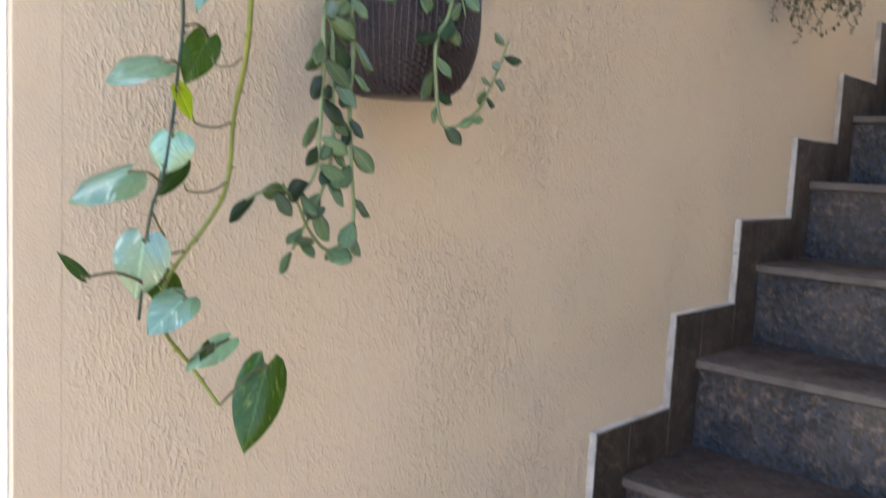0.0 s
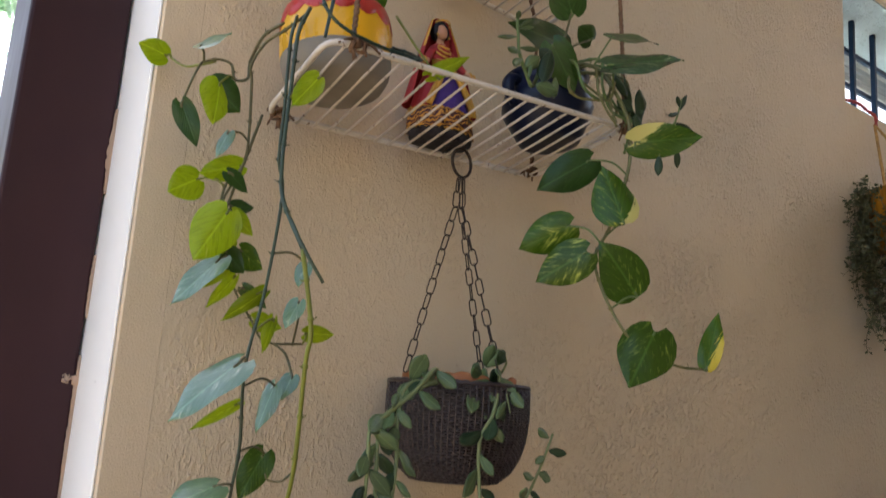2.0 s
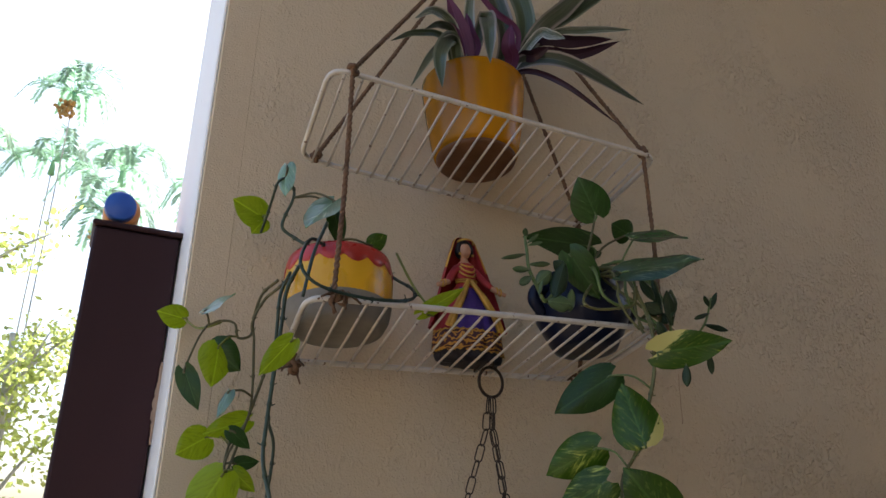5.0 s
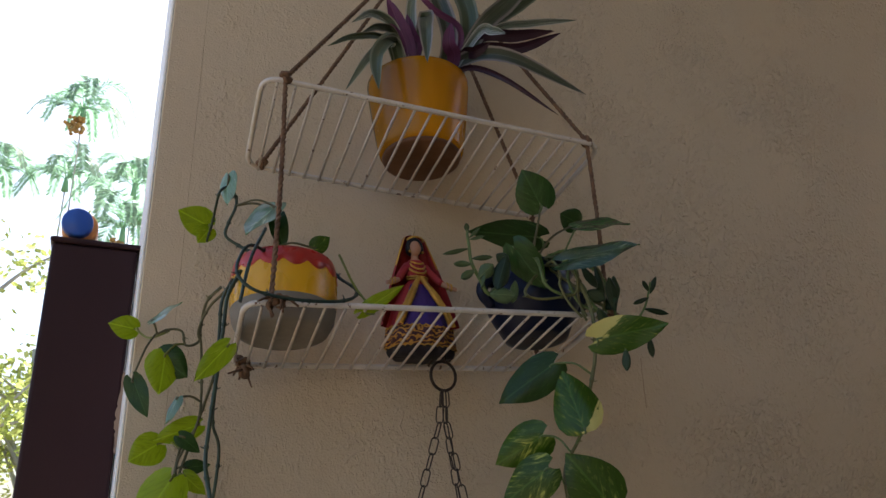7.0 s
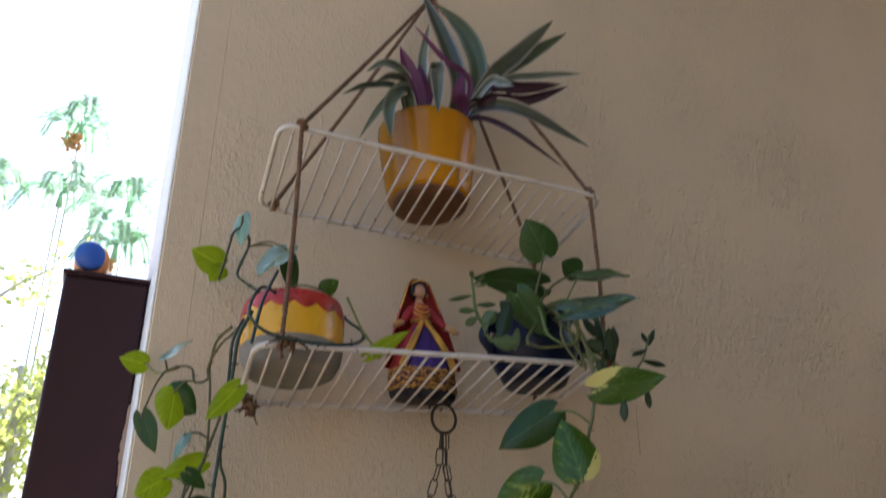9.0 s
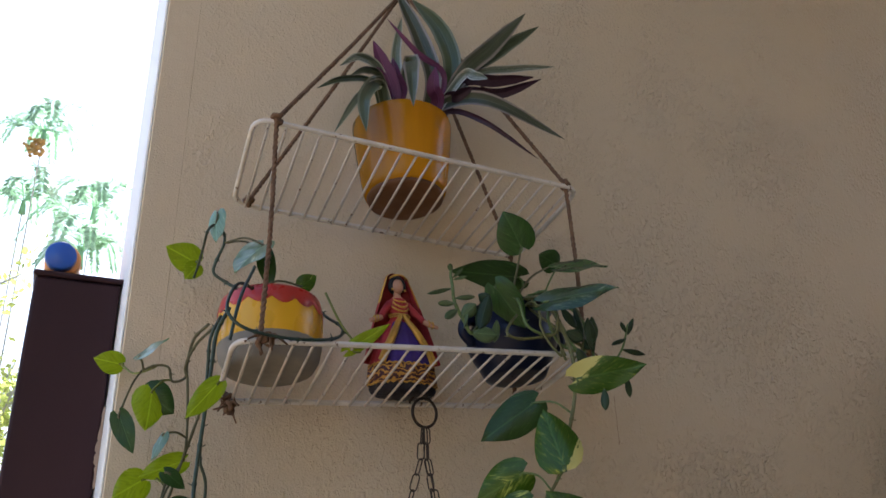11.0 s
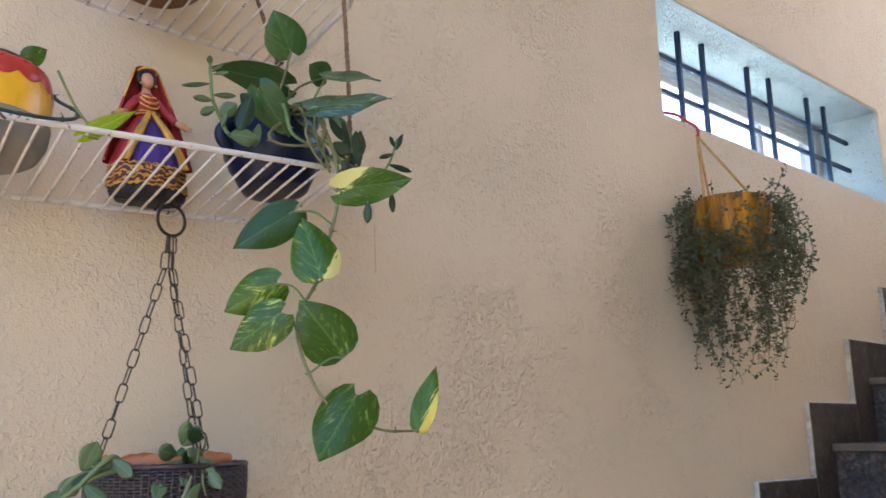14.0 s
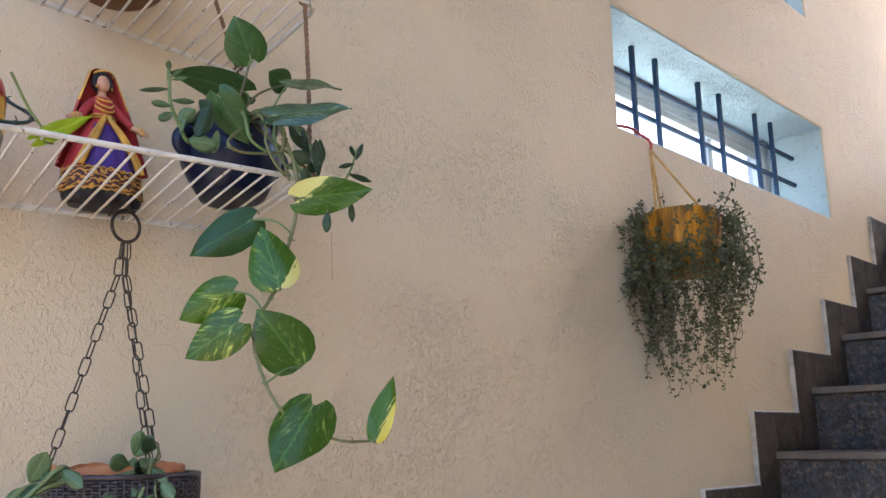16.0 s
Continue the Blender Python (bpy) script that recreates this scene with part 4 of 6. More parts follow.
for f in bm.faces:
    c = f.calc_center_median() - D
    if f.material_index == 0 and abs(math.atan2(c.x, -c.y / 0.8)) > 0.95 - 4.0 * max(0.0, c.z - 0.045):
        f.material_index = 3
# gold thread edges round the hem
for z, r in ((0.0115, 0.0464), (0.037, 0.0446)):
    k0 = len(bm.faces)
    ring = []
    for j in range(132):
        a = 2 * math.pi * j / 132
        rr = r + 0.0022 * math.sin(a * 11) * (1 - z / 0.095)
        ring.append(D + Vector((rr * math.cos(a), 0.8 * rr * math.sin(a), z + 0.0012 * math.sin(a * 33))))
    tube(bm, ring, 0.0010, 5, closed=True)
    dyed(k0, 1)
head = D + Vector((0.0, -0.003, 0.151))
k0 = len(bm.faces)
bmesh.ops.create_uvsphere(bm, u_segments=18, v_segments=12, radius=0.0086, matrix=Matrix.Translation(head) @ Matrix.Diagonal((0.95, 0.95, 1.22, 1)))
dyed(k0, 4)
# hair parted over the brow, behind the face
k0 = len(bm.faces)
tube(bm, [head + Vector((0.0095 * math.cos(a), 0.001, 0.001 + 0.0118 * math.sin(a))) for a in np.linspace(-0.55, math.pi + 0.55, 18)], 0.0034, 8)
bmesh.ops.create_uvsphere(bm, u_segments=14, v_segments=10, radius=0.0115, matrix=Matrix.Translation(head + Vector((0, 0.006, 0.001))))
dyed(k0, 2)
for sgn in (-1, 1):
    # sleeve, forearm with bangles
    k0 = len(bm.faces)
    tube(bm, smooth_line([D + Vector((sgn * 0.012, -0.002, 0.125)), D + Vector((sgn * 0.023, -0.007, 0.112)), D + Vector((sgn * 0.031, -0.014, 0.101))], 5), 0.0060, 9, taper=0.75)
    dyed(k0, 3)
    k0 = len(bm.faces)
    tube(bm, smooth_line([D + Vector((sgn * 0.031, -0.014, 0.101)), D + Vector((sgn * 0.040, -0.018, 0.096)), D + Vector((sgn * 0.049, -0.020, 0.093))], 4), 0.0038, 8, taper=0.7)
    dyed(k0, 4)
    k0 = len(bm.faces)
    for q in (0.35, 0.6):
        c = D + Vector((sgn * (0.031 + 0.018 * q), -0.014 - 0.006 * q, 0.101 - 0.008 * q))
        tube(bm, [c + Vector((0, 0.0043 * math.cos(a), 0.0043 * math.sin(a))) for a in (2 * math.pi * j / 12 for j in range(12))], 0.0011, 5, closed=True)
    # broad gold sash from the waist to the hem, and an ear drop
    for w, dx in ((0.0030, 0.0), (0.0024, 0.0042)):
        tube(bm, smooth_line([D + Vector((sgn * 0.002, -0.0135, 0.107)), D + Vector((sgn * (0.013 + dx), -0.0225, 0.084)), D + Vector((sgn * (0.027 + dx), -0.0265, 0.058)), D + Vector((sgn * (0.035 + dx), -0.0245, 0.040))], 6), w, 8, taper=1.3, uneven=0.1)
    bmesh.ops.create_uvsphere(bm, u_segments=8, v_segments=6, radius=0.0018, matrix=Matrix.Translation(head + Vector((sgn * 0.0092, -0.004, -0.006))))
    dyed(k0, 1)
# veil that falls from the crown of the head down the back and sides, with a gold border
rows = []
for i in range(22):
    t = i / 21
    row = []
    for j in range(25):
        c = j / 12 - 1
        ang = c * 1.85
        if t < 0.25:
            ph = t / 0.25
            r, z = 0.0160 * math.sin(ph * 1.45 + 0.12), 0.1700 - 0.013 * (1 - math.cos(ph * 1.5))
        else:
            q = (t - 0.25) / 0.75
            r, z = 0.0163 + 0.034 * q ** 0.9, 0.157 - 0.112 * q
        r *= 1 + 0.07 * math.sin(c * 13 + 2 * t)
        row.append(bm.verts.new(D + Vector((1.04 * r * math.sin(ang), r * math.cos(ang) * 0.75 - 0.001, z))))
    rows.append(row)
for a, b in zip(rows, rows[1:]):
    for j in range(24):
        f = bm.faces.new((a[j], a[j + 1], b[j + 1], b[j]))
        f.material_index = 1 if j in (0, 23) and a[j].co.z > D.z + 0.125 else 3
# brow band, necklaces and belt
for ring_r, ring_z, dip, yc in ((0.0115, 0.161, 0.003, -0.003), (0.0105, 0.128, -0.010, -0.006), (0.0085, 0.131, -0.005, -0.006), (0.0120, 0.122, -0.010, -0.005), (0.0145, 0.1055, 0.0, 0.0), (0.0150, 0.1085, 0.0, 0.0)):
    k0 = len(bm.faces)
    arc = np.linspace(math.pi + 0.15, 2 * math.pi - 0.15, 16)
    tube(bm, [D + Vector((ring_r * math.cos(a), yc + ring_r * 0.95 * math.sin(a), ring_z - dip * math.sin(a))) for a in arc], 0.0013, 6, uneven=0.25)
    dyed(k0, 1)
# the figure leans a little to one side
for v in bm.verts:
    v.co = D + (v.co - D) * 0.95
    v.co.x -= 0.075 * (v.co.z - D.z)
doll = part("doll", bm, ["purple_cloth", "gold_cloth", "black_cloth", "red_cloth", "doll_skin", "hem_cloth"])
tagged(doll, "small doll in purple skirt, red veil and gold trim", "doll")

# ---- hanging basket with ring and chains ----
BK = Vector((0.640, 0.657, 1.510))
basket = thing("hanging_basket", BK, "dark brown woven basket planter with terracotta liner hung on chains", "planter")
bprof = [(0.038, 0.0), (0.050, 0.003), (0.063, 0.014), (0.0725, 0.030), (0.0785, 0.050), (0.0810, 0.072), (0.0812, 0.092), (0.0806, 0.106)]
bz = [p[1] for p in bprof]
br = [p[0] for p in bprof]
bm = bmesh.new()
pot_shell(bm, [(r - 0.0035, z) for r, z in bprof], 0.003, 48, BK)
own(part("basket_core", bm, "wicker"), basket)
STAKES, COURSES = 72, 34
bm = bmesh.new()
for k in range(COURSES):
    z = 0.003 + k * 0.104 / COURSES
    pts = []
    for j in range(STAKES * 4):
        a = 2 * math.pi * j / (STAKES * 4)
        r = np.interp(z, bz, br) + 0.0011 * math.sin(a * STAKES / 2 + math.pi * k) - 0.0006
        pts.append(BK + Vector((r * math.cos(a), r * math.sin(a), z)))
    tube(bm, pts, 0.0015, 5, closed=True)
own(part("weave", bm, "wicker", label="dark brown woven plastic strips"), basket)
for j in range(STAKES):
    a = 2 * math.pi * j / STAKES
    bm = bmesh.new()
    tube(bm, [BK + Vector(((np.interp(z, bz, br) + 0.0002) * math.cos(a), (np.interp(z, bz, br) + 0.0002) * math.sin(a), z)) for z in np.linspace(0.001, 0.106, 10)], 0.0013, 5)
    own(part("stake", bm, "wicker"), basket)
bm = bmesh.new()
tube(bm, [BK + Vector((0.0800 * math.cos(a), 0.0800 * math.sin(a), 0.1080 + 0.0005 * math.sin(a * 40))) for a in (2 * math.pi * j / 96 for j in range(96))], 0.0028, 7, closed=True)
own(part("rim", bm, "wicker"), basket)
bm = bmesh.new()
pot_shell(bm, [(0.034, 0.014), (0.052, 0.05), (0.062, 0.102), (0.0650, 0.104), (0.0660, 0.116)], 0.005, 48, BK)
for v in bm.verts:
    if v.co.z - BK.z > 0.11:
        a = math.atan2(v.co.y - BK.y, v.co.x - BK.x)
        v.co.z += 0.0022 * math.sin(5 * a) + 0.0012 * math.sin(17 * a + 1) + random.uniform(-0.0006, 0.0006)
own(part("terracotta_liner", bm, "terracotta", label="orange terracotta liner pot with chipped rim"), basket)
soil(basket, BK, 0.059, 0.108)

RING = Vector((0.635, 0.672, 1.8865))
bm = bmesh.new()
tube(bm, [RING + Vector((0.0178 * math.cos(a), 0.004 * math.cos(a), 0.0178 * math.sin(a))) for a in (2 * math.pi * j / 36 for j in range(36))], 0.0019, 8, closed=True)
own(part("ring", bm, "iron", label="dark iron ring"), basket)
bm = bmesh.new()
tube(bm, smooth_line([RING + Vector((0.002, 0.002, 0.0165)), RING + Vector((0.001, -0.003, 0.021)), RING + Vector((0.0, 0.002, 0.027)), RING + Vector((-0.004, 0.016, 0.026)), RING + Vector((-0.008, 0.028, 0.019)), RING + Vector((-0.006, 0.034, 0.012))], 5), 0.0016, 7)
own(part("hook", bm, "iron", label="bent wire hook"), basket)


def link_mesh(length, width, wire):
    bm = bmesh.new()
    pts, r, h = [], width / 2, length / 2 - width / 2
    for j in range(9):
        a = math.pi * j / 8
        pts.append((r * math.cos(a), 0, h + r * math.sin(a)))
    for j in range(9):
        a = math.pi + math.pi * j / 8
        pts.append((r * math.cos(a), 0, -h + r * math.sin(a)))
    tube(bm, pts, wire, 6, closed=True)
    return finish("link", bm, "iron")


LINK = link_mesh(0.0205, 0.0085, 0.00085)
for ci, end in enumerate((BK + Vector((-0.067, 0.014, 0.118)), BK + Vector((-0.002, -0.070, 0.120)), BK + Vector((0.052, 0.022, 0.122)))):
    start = RING + Vector(((-0.003, 0.0, 0.003)[ci], (0.0, -0.003, 0.002)[ci], -0.0185))
    chain_line = [start, start + Vector((0, 0, -0.03)) + (end - start) * 0.04, end]
    total = [(chain_line[1] - chain_line[0]).length, (chain_line[2] - chain_line[1]).length]
    pitch = 0.0182
    count = int(sum(total) / pitch)
    for k in range(count):
        s = (k + 0.5) * sum(total) / count
        if s < total[0]:
            p, d = chain_line[0].lerp(chain_line[1], s / total[0]), chain_line[1] - chain_line[0]
        else:
            p, d = chain_line[1].lerp(chain_line[2], (s - total[0]) / total[1]), chain_line[2] - chain_line[1]
        ob = new("chain_link", LINK)
        q = d.to_track_quat("-Z", "Y").to_matrix().to_4x4() @ Matrix.Rotation(radians((k % 2) * 78 + ci * 35 + random.uniform(-12, 12)), 4, "Z")
        ob.matrix_world = Matrix.Translation(p) @ q
        m = ob.matrix_world.copy()
        ob.parent = basket
        ob.matrix_parent_inverse = Matrix.Translation(basket.location).inverted()
        ob.matrix_basis = m

# ---- trailing succulent in the basket ----
succ = thing("trailing_succulent", BK + Vector((0, 0, 0.112)), "trailing grey-green succulent spilling over the woven basket", "plant")
TRAILS = [
    [(0.575, 0.612, 1.622), (0.556, 0.596, 1.628), (0.524, 0.586, 1.602), (0.490, 0.580, 1.580), (0.470, 0.576, 1.566), (0.469, 0.574, 1.530), (0.466, 0.572, 1.480), (0.461, 0.570, 1.434), (0.444, 0.568, 1.416), (0.412, 0.568, 1.416), (0.390, 0.568, 1.408)],
    [(0.575, 0.605, 1.618), (0.524, 0.596, 1.610), (0.503, 0.580, 1.578), (0.502, 0.575, 1.536), (0.496, 0.570, 1.490), (0.498, 0.567, 1.440), (0.500, 0.565, 1.384), (0.475, 0.565, 1.364), (0.452, 0.565, 1.382), (0.436, 0.563, 1.408)],
    [(0.650, 0.610, 1.626), (0.642, 0.592, 1.634), (0.632, 0.580, 1.612), (0.618, 0.571, 1.586), (0.600, 0.568, 1.560), (0.600, 0.566, 1.520), (0.603, 0.560, 1.484), (0.617, 0.553, 1.480), (0.648, 0.550, 1.501), (0.671, 0.550, 1.537), (0.687, 0.550, 1.571)],
    [(0.565, 0.600, 1.616), (0.532, 0.588, 1.606), (0.486, 0.580, 1.570), (0.480, 0.575, 1.515), (0.480, 0.572, 1.455), (0.470, 0.570, 1.420), (0.455, 0.568, 1.395), (0.436, 0.566, 1.366)],
    [(0.650, 0.608, 1.622), (0.648, 0.588, 1.640), (0.640, 0.580, 1.650)],
    [(0.652, 0.606, 1.622), (0.645, 0.584, 1.622), (0.640, 0.574, 1.606), (0.642, 0.570, 1.590)],
]
for ti, tr in enumerate(TRAILS):
    stem(succ, tr, 0.0025 if ti < 4 else 0.0016, "stem_pale", taper=0.5)
    line = smooth_line(tr, 6)
    gap = 0.0185 if ti < 2 else 0.0160
    run, nxt, sgn = 0.0, (0.012, 0.065, 0.012, 0.075, 0.012, 0.012)[ti], 1
    for a, b in zip(line, line[1:]):
        run += (b - a).length
        if run < nxt:
            continue
        nxt += gap * random.uniform(0.6, 1.3)
        sgn = -sgn
        d = (b - a).normalized()
        out = (Vector((sgn * random.uniform(0.5, 1.0), random.uniform(-0.8, 0.1), random.uniform(-1.1, 0.2))) + d * 0.6).normalized()
        if ti == 4:
            out = Vector((-abs(out.x), out.y, out.z))
        ln = random.uniform(0.021, 0.036) if run < 0.2 or ti != 2 else random.uniform(0.016, 0.026)
        leaf(succ, b + out * 0.003, b + out * ln, ln * random.uniform(0.36, 0.56), random.choice(("fleshy",) * 5 + ("fleshy_dark",) * 2), PADDLE, fold=0.12, sag=random.uniform(-0.1, 0.15), turn=random.uniform(-0.8, 0.8), thick=0.0016)

RIM_LEAVES = [
    (0.624, 0.598, 1.628, 0.601, 0.584, 1.634, 0.019), (0.630, 0.600, 1.636, 0.608, 0.582, 1.603, 0.025), (0.629, 0.600, 1.638, 0.637, 0.582, 1.656, 0.020), (0.629, 0.600, 1.638, 0.627, 0.584, 1.660, 0.016),
    (0.607, 0.590, 1.612, 0.596, 0.578, 1.588, 0.018), (0.619, 0.590, 1.612, 0.615, 0.578, 1.582, 0.023), (0.631, 0.592, 1.609, 0.644, 0.582, 1.604, 0.018), (0.535, 0.606, 1.616, 0.542, 0.592, 1.642, 0.023),
    (0.529, 0.600, 1.613, 0.511, 0.582, 1.596, 0.021), (0.634, 0.592, 1.618, 0.624, 0.576, 1.592, 0.016)]
for bx, by, bz_, tx, ty, tz, w in RIM_LEAVES:
    leaf(succ, (bx, by, bz_), (tx, ty, tz), w * 0.9, "fleshy", PADDLE, fold=0.12, sag=0.05, turn=random.uniform(-0.4, 0.4), thick=0.0018)

# ---- pothos in the yellow and red pot ----
vine = thing("pothos_plant", Vector(RP) + Vector((0, 0, 0.084)), "trailing golden pothos from yellow pot, with lime leaves and variegated leaves coloured pale for sky sheen", "plant", "pothos plants")
ROOT = Vector(RP) + Vector((-0.02, -0.02, 0.084))
A_LINE = [(0.400, 0.610, 1.996), (0.363, 0.620, 1.951), (0.349, 0.640, 1.936), (0.341, 0.650, 1.912), (0.346, 0.655, 1.894), (0.351, 0.660, 1.820), (0.335, 0.665, 1.788), (0.334, 0.660, 1.756)]
A_LOW = [(0.363, 0.660, 1.868), (0.349, 0.660, 1.812), (0.332, 0.660, 1.767), (0.343, 0.660, 1.724), (0.354, 0.660, 1.690), (0.376, 0.660, 1.661), (0.396, 0.665, 1.642), (0.439, 0.668, 1.644)]
S_LEFT = [(0.312, 0.670, 1.914), (0.302, 0.680, 1.910), (0.292, 0.700, 1.911), (0.282, 0.715, 1.921)]
B_LINE = [(0.368, 0.615, 1.963), (0.357, 0.600, 1.933), (0.357, 0.600, 1.902), (0.358, 0.600, 1.854), (0.358, 0.600, 1.808), (0.367, 0.603, 1.775), (0.359, 0.601, 1.683), (0.346, 0.597, 1.613), (0.349, 0.597, 1.545), (0.347, 0.599, 1.510), (0.343, 0.599, 1.471), (0.336, 0.599, 1.427), (0.326, 0.599, 1.397), (0.321, 0.599, 1.359), (0.317, 0.599, 1.313)]
C_LINE = [(0.374, 0.600, 1.969), (0.362, 0.595, 1.938), (0.360, 0.594, 1.902), (0.357, 0.590, 1.854), (0.353, 0.582, 1.800), (0.351, 0.568, 1.762), (0.358, 0.535, 1.714), (0.375, 0.538, 1.649), (0.377, 0.545, 1.615), (0.390, 0.571, 1.527), (0.397, 0.598, 1.475), (0.396, 0.604, 1.420), (0.380, 0.606, 1.387), (0.348, 0.606, 1.348), (0.339, 0.606, 1.321), (0.344, 0.606, 1.298), (0.367, 0.606, 1.268), (0.385, 0.591, 1.235)]
T_LINE = [(0.400, 0.600, 1.989), (0.389, 0.620, 1.997), (0.374, 0.635, 2.009), (0.360, 0.640, 2.020), (0.361, 0.640, 2.034), (0.368, 0.640, 2.056), (0.367, 0.640, 2.070), (0.357, 0.640, 2.079), (0.349, 0.640, 2.072), (0.347, 0.650, 2.056), (0.346, 0.665, 2.041), (0.343, 0.675, 2.023)]
S_LINE = [(0.357, 0.620, 1.954), (0.346, 0.640, 1.942), (0.344, 0.660, 1.921), (0.343, 0.660, 1.902), (0.330, 0.660, 1.897), (0.325, 0.662, 1.912), (0.312, 0.665, 1.914), (0.298, 0.670, 1.908)]
stem(vine, A_LINE + A_LOW, 0.0016, "stem_brown", nodes=1)
stem(vine, S_LEFT, 0.0016, "stem_lime")
stem(vine, B_LINE, 0.0018, "stem_dark", nodes=1)
stem(vine, C_LINE[:7], 0.0021, "stem_dark", nodes=1, taper=0.9)
stem(vine, C_LINE[6:], 0.0022, "stem_lime", nodes=1)
stem(vine, [(0.352, 0.566, 1.756), (0.359, 0.534, 1.714), (0.375, 0.524, 1.686)], 0.0020, "stem_dark")
stem(vine, T_LINE, 0.0019, "stem_dark", nodes=1)
stem(vine, S_LINE, 0.0017, "stem_brown", nodes=1)
# bare leaf stalks between the two hanging stems
for a, b in (((0.385, 0.607, 1.514), (0.404, 0.599, 1.522)), ((0.368, 0.607, 1.466), (0.398, 0.601, 1.470)), ((0.362, 0.607, 1.412), (0.395, 0.603, 1.420)), ((0.331, 0.607, 1.370), (0.358, 0.605, 1.364)), ((0.340, 0.603, 1.377), (0.327, 0.599, 1.396))):
    a, b = Vector(a), Vector(b)
    stem(vine, [b, b.lerp(a, 0.5) + Vector((0, -0.003, -0.004)), a, a + Vector((-0.004, 0, 0.006))], 0.0011, "stem_brown", name="petiole")
# a stem that loops round the pot and over the shelf's front
loop = [Vector(RP) + Vector(p) for p in ((-0.052, -0.058, 0.080), (-0.066, -0.080, 0.045), (-0.050, -0.088, 0.024), (-0.010, -0.090, 0.017), (0.034, -0.086, 0.020), (0.062, -0.062, 0.034), (0.073, -0.025, 0.056), (0.066, 0.018, 0.080))]
stem(vine, [ROOT] + loop + [Vector(RP) + Vector((0.045, 0.02, 0.100)), Vector(RP) + Vector((0.01, 0.01, 0.098)), Vector(RP) + Vector((-0.01, 0.0, 0.074))], 0.0018, "hose", name="looped_stem", nodes=1, taper=1.0)
stem(vine, [Vector(RP) + Vector((-0.035, -0.05, 0.104)), Vector(RP) + Vector((-0.052, -0.074, 0.06)), Vector(RP) + Vector((-0.060, -0.078, 0.012))], 0.0018, "hose", name="looped_stem", taper=1.0)
stem(vine, [Vector(RP) + Vector((0.055, -0.02, 0.095)), Vector(RP) + Vector((0.066, -0.05, 0.050)), (0.512, 0.565, 1.928), (0.500, 0.552, 1.921)], 0.0014, "stem_lime")

P, G, L, W, C, O, HC, S = "pothos", "pothos_green", "pothos_lime", "pothos_pale", "pothos_cream", "pothos_gold", "pothos_half", "pothos_sheen"
# each row: base, tip, width, kind
LOWER = [
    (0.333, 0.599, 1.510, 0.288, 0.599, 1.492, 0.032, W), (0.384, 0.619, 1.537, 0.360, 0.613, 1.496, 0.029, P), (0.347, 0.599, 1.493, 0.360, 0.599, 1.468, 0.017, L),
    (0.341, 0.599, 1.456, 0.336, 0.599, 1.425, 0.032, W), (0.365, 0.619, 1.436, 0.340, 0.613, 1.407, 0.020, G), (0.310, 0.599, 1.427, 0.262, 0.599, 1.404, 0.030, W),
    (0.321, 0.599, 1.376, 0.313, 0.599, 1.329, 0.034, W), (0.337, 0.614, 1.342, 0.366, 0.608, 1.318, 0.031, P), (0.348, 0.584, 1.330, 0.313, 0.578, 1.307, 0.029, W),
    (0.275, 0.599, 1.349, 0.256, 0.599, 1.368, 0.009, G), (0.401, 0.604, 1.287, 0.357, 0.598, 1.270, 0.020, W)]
LOWEST = [
    (0.433, 0.594, 1.262, 0.402, 0.579, 1.193, 0.044, P), (0.383, 0.604, 1.285, 0.371, 0.598, 1.271, 0.011, G)]
MIDDLE = [
    (0.309, 0.645, 1.882, 0.308, 0.639, 1.840, 0.037, L), (0.303, 0.650, 1.882, 0.333, 0.644, 1.859, 0.036, G), (0.280, 0.660, 1.857, 0.298, 0.654, 1.817, 0.023, G),
    (0.315, 0.685, 1.795, 0.286, 0.679, 1.775, 0.036, L), (0.352, 0.668, 1.814, 0.308, 0.662, 1.795, 0.026, L), (0.327, 0.630, 1.756, 0.298, 0.624, 1.705, 0.045, L),
    (0.342, 0.660, 1.768, 0.367, 0.660, 1.773, 0.016, G), (0.357, 0.660, 1.727, 0.383, 0.660, 1.712, 0.028, P), (0.328, 0.640, 1.711, 0.285, 0.634, 1.662, 0.024, W)]
MIDDLE_LOW = [
    (0.337, 0.650, 1.704, 0.296, 0.650, 1.678, 0.018, L), (0.337, 0.650, 1.722, 0.360, 0.650, 1.704, 0.025, G), (0.382, 0.650, 1.689, 0.342, 0.650, 1.655, 0.018, L),
    (0.326, 0.650, 1.838, 0.316, 0.650, 1.810, 0.013, W), (0.421, 0.650, 1.684, 0.408, 0.650, 1.656, 0.018, W), (0.381, 0.665, 1.662, 0.410, 0.659, 1.657, 0.022, L),
    (0.440, 0.666, 1.655, 0.471, 0.660, 1.657, 0.019, L), (0.322, 0.558, 1.613, 0.267, 0.563, 1.566, 0.034, W), (0.354, 0.620, 1.580, 0.309, 0.614, 1.555, 0.011, L),
    (0.391, 0.625, 1.599, 0.372, 0.619, 1.556, 0.017, W), (0.411, 0.630, 1.609, 0.398, 0.624, 1.587, 0.015, W), (0.403, 0.610, 1.716, 0.393, 0.604, 1.692, 0.015, W)]
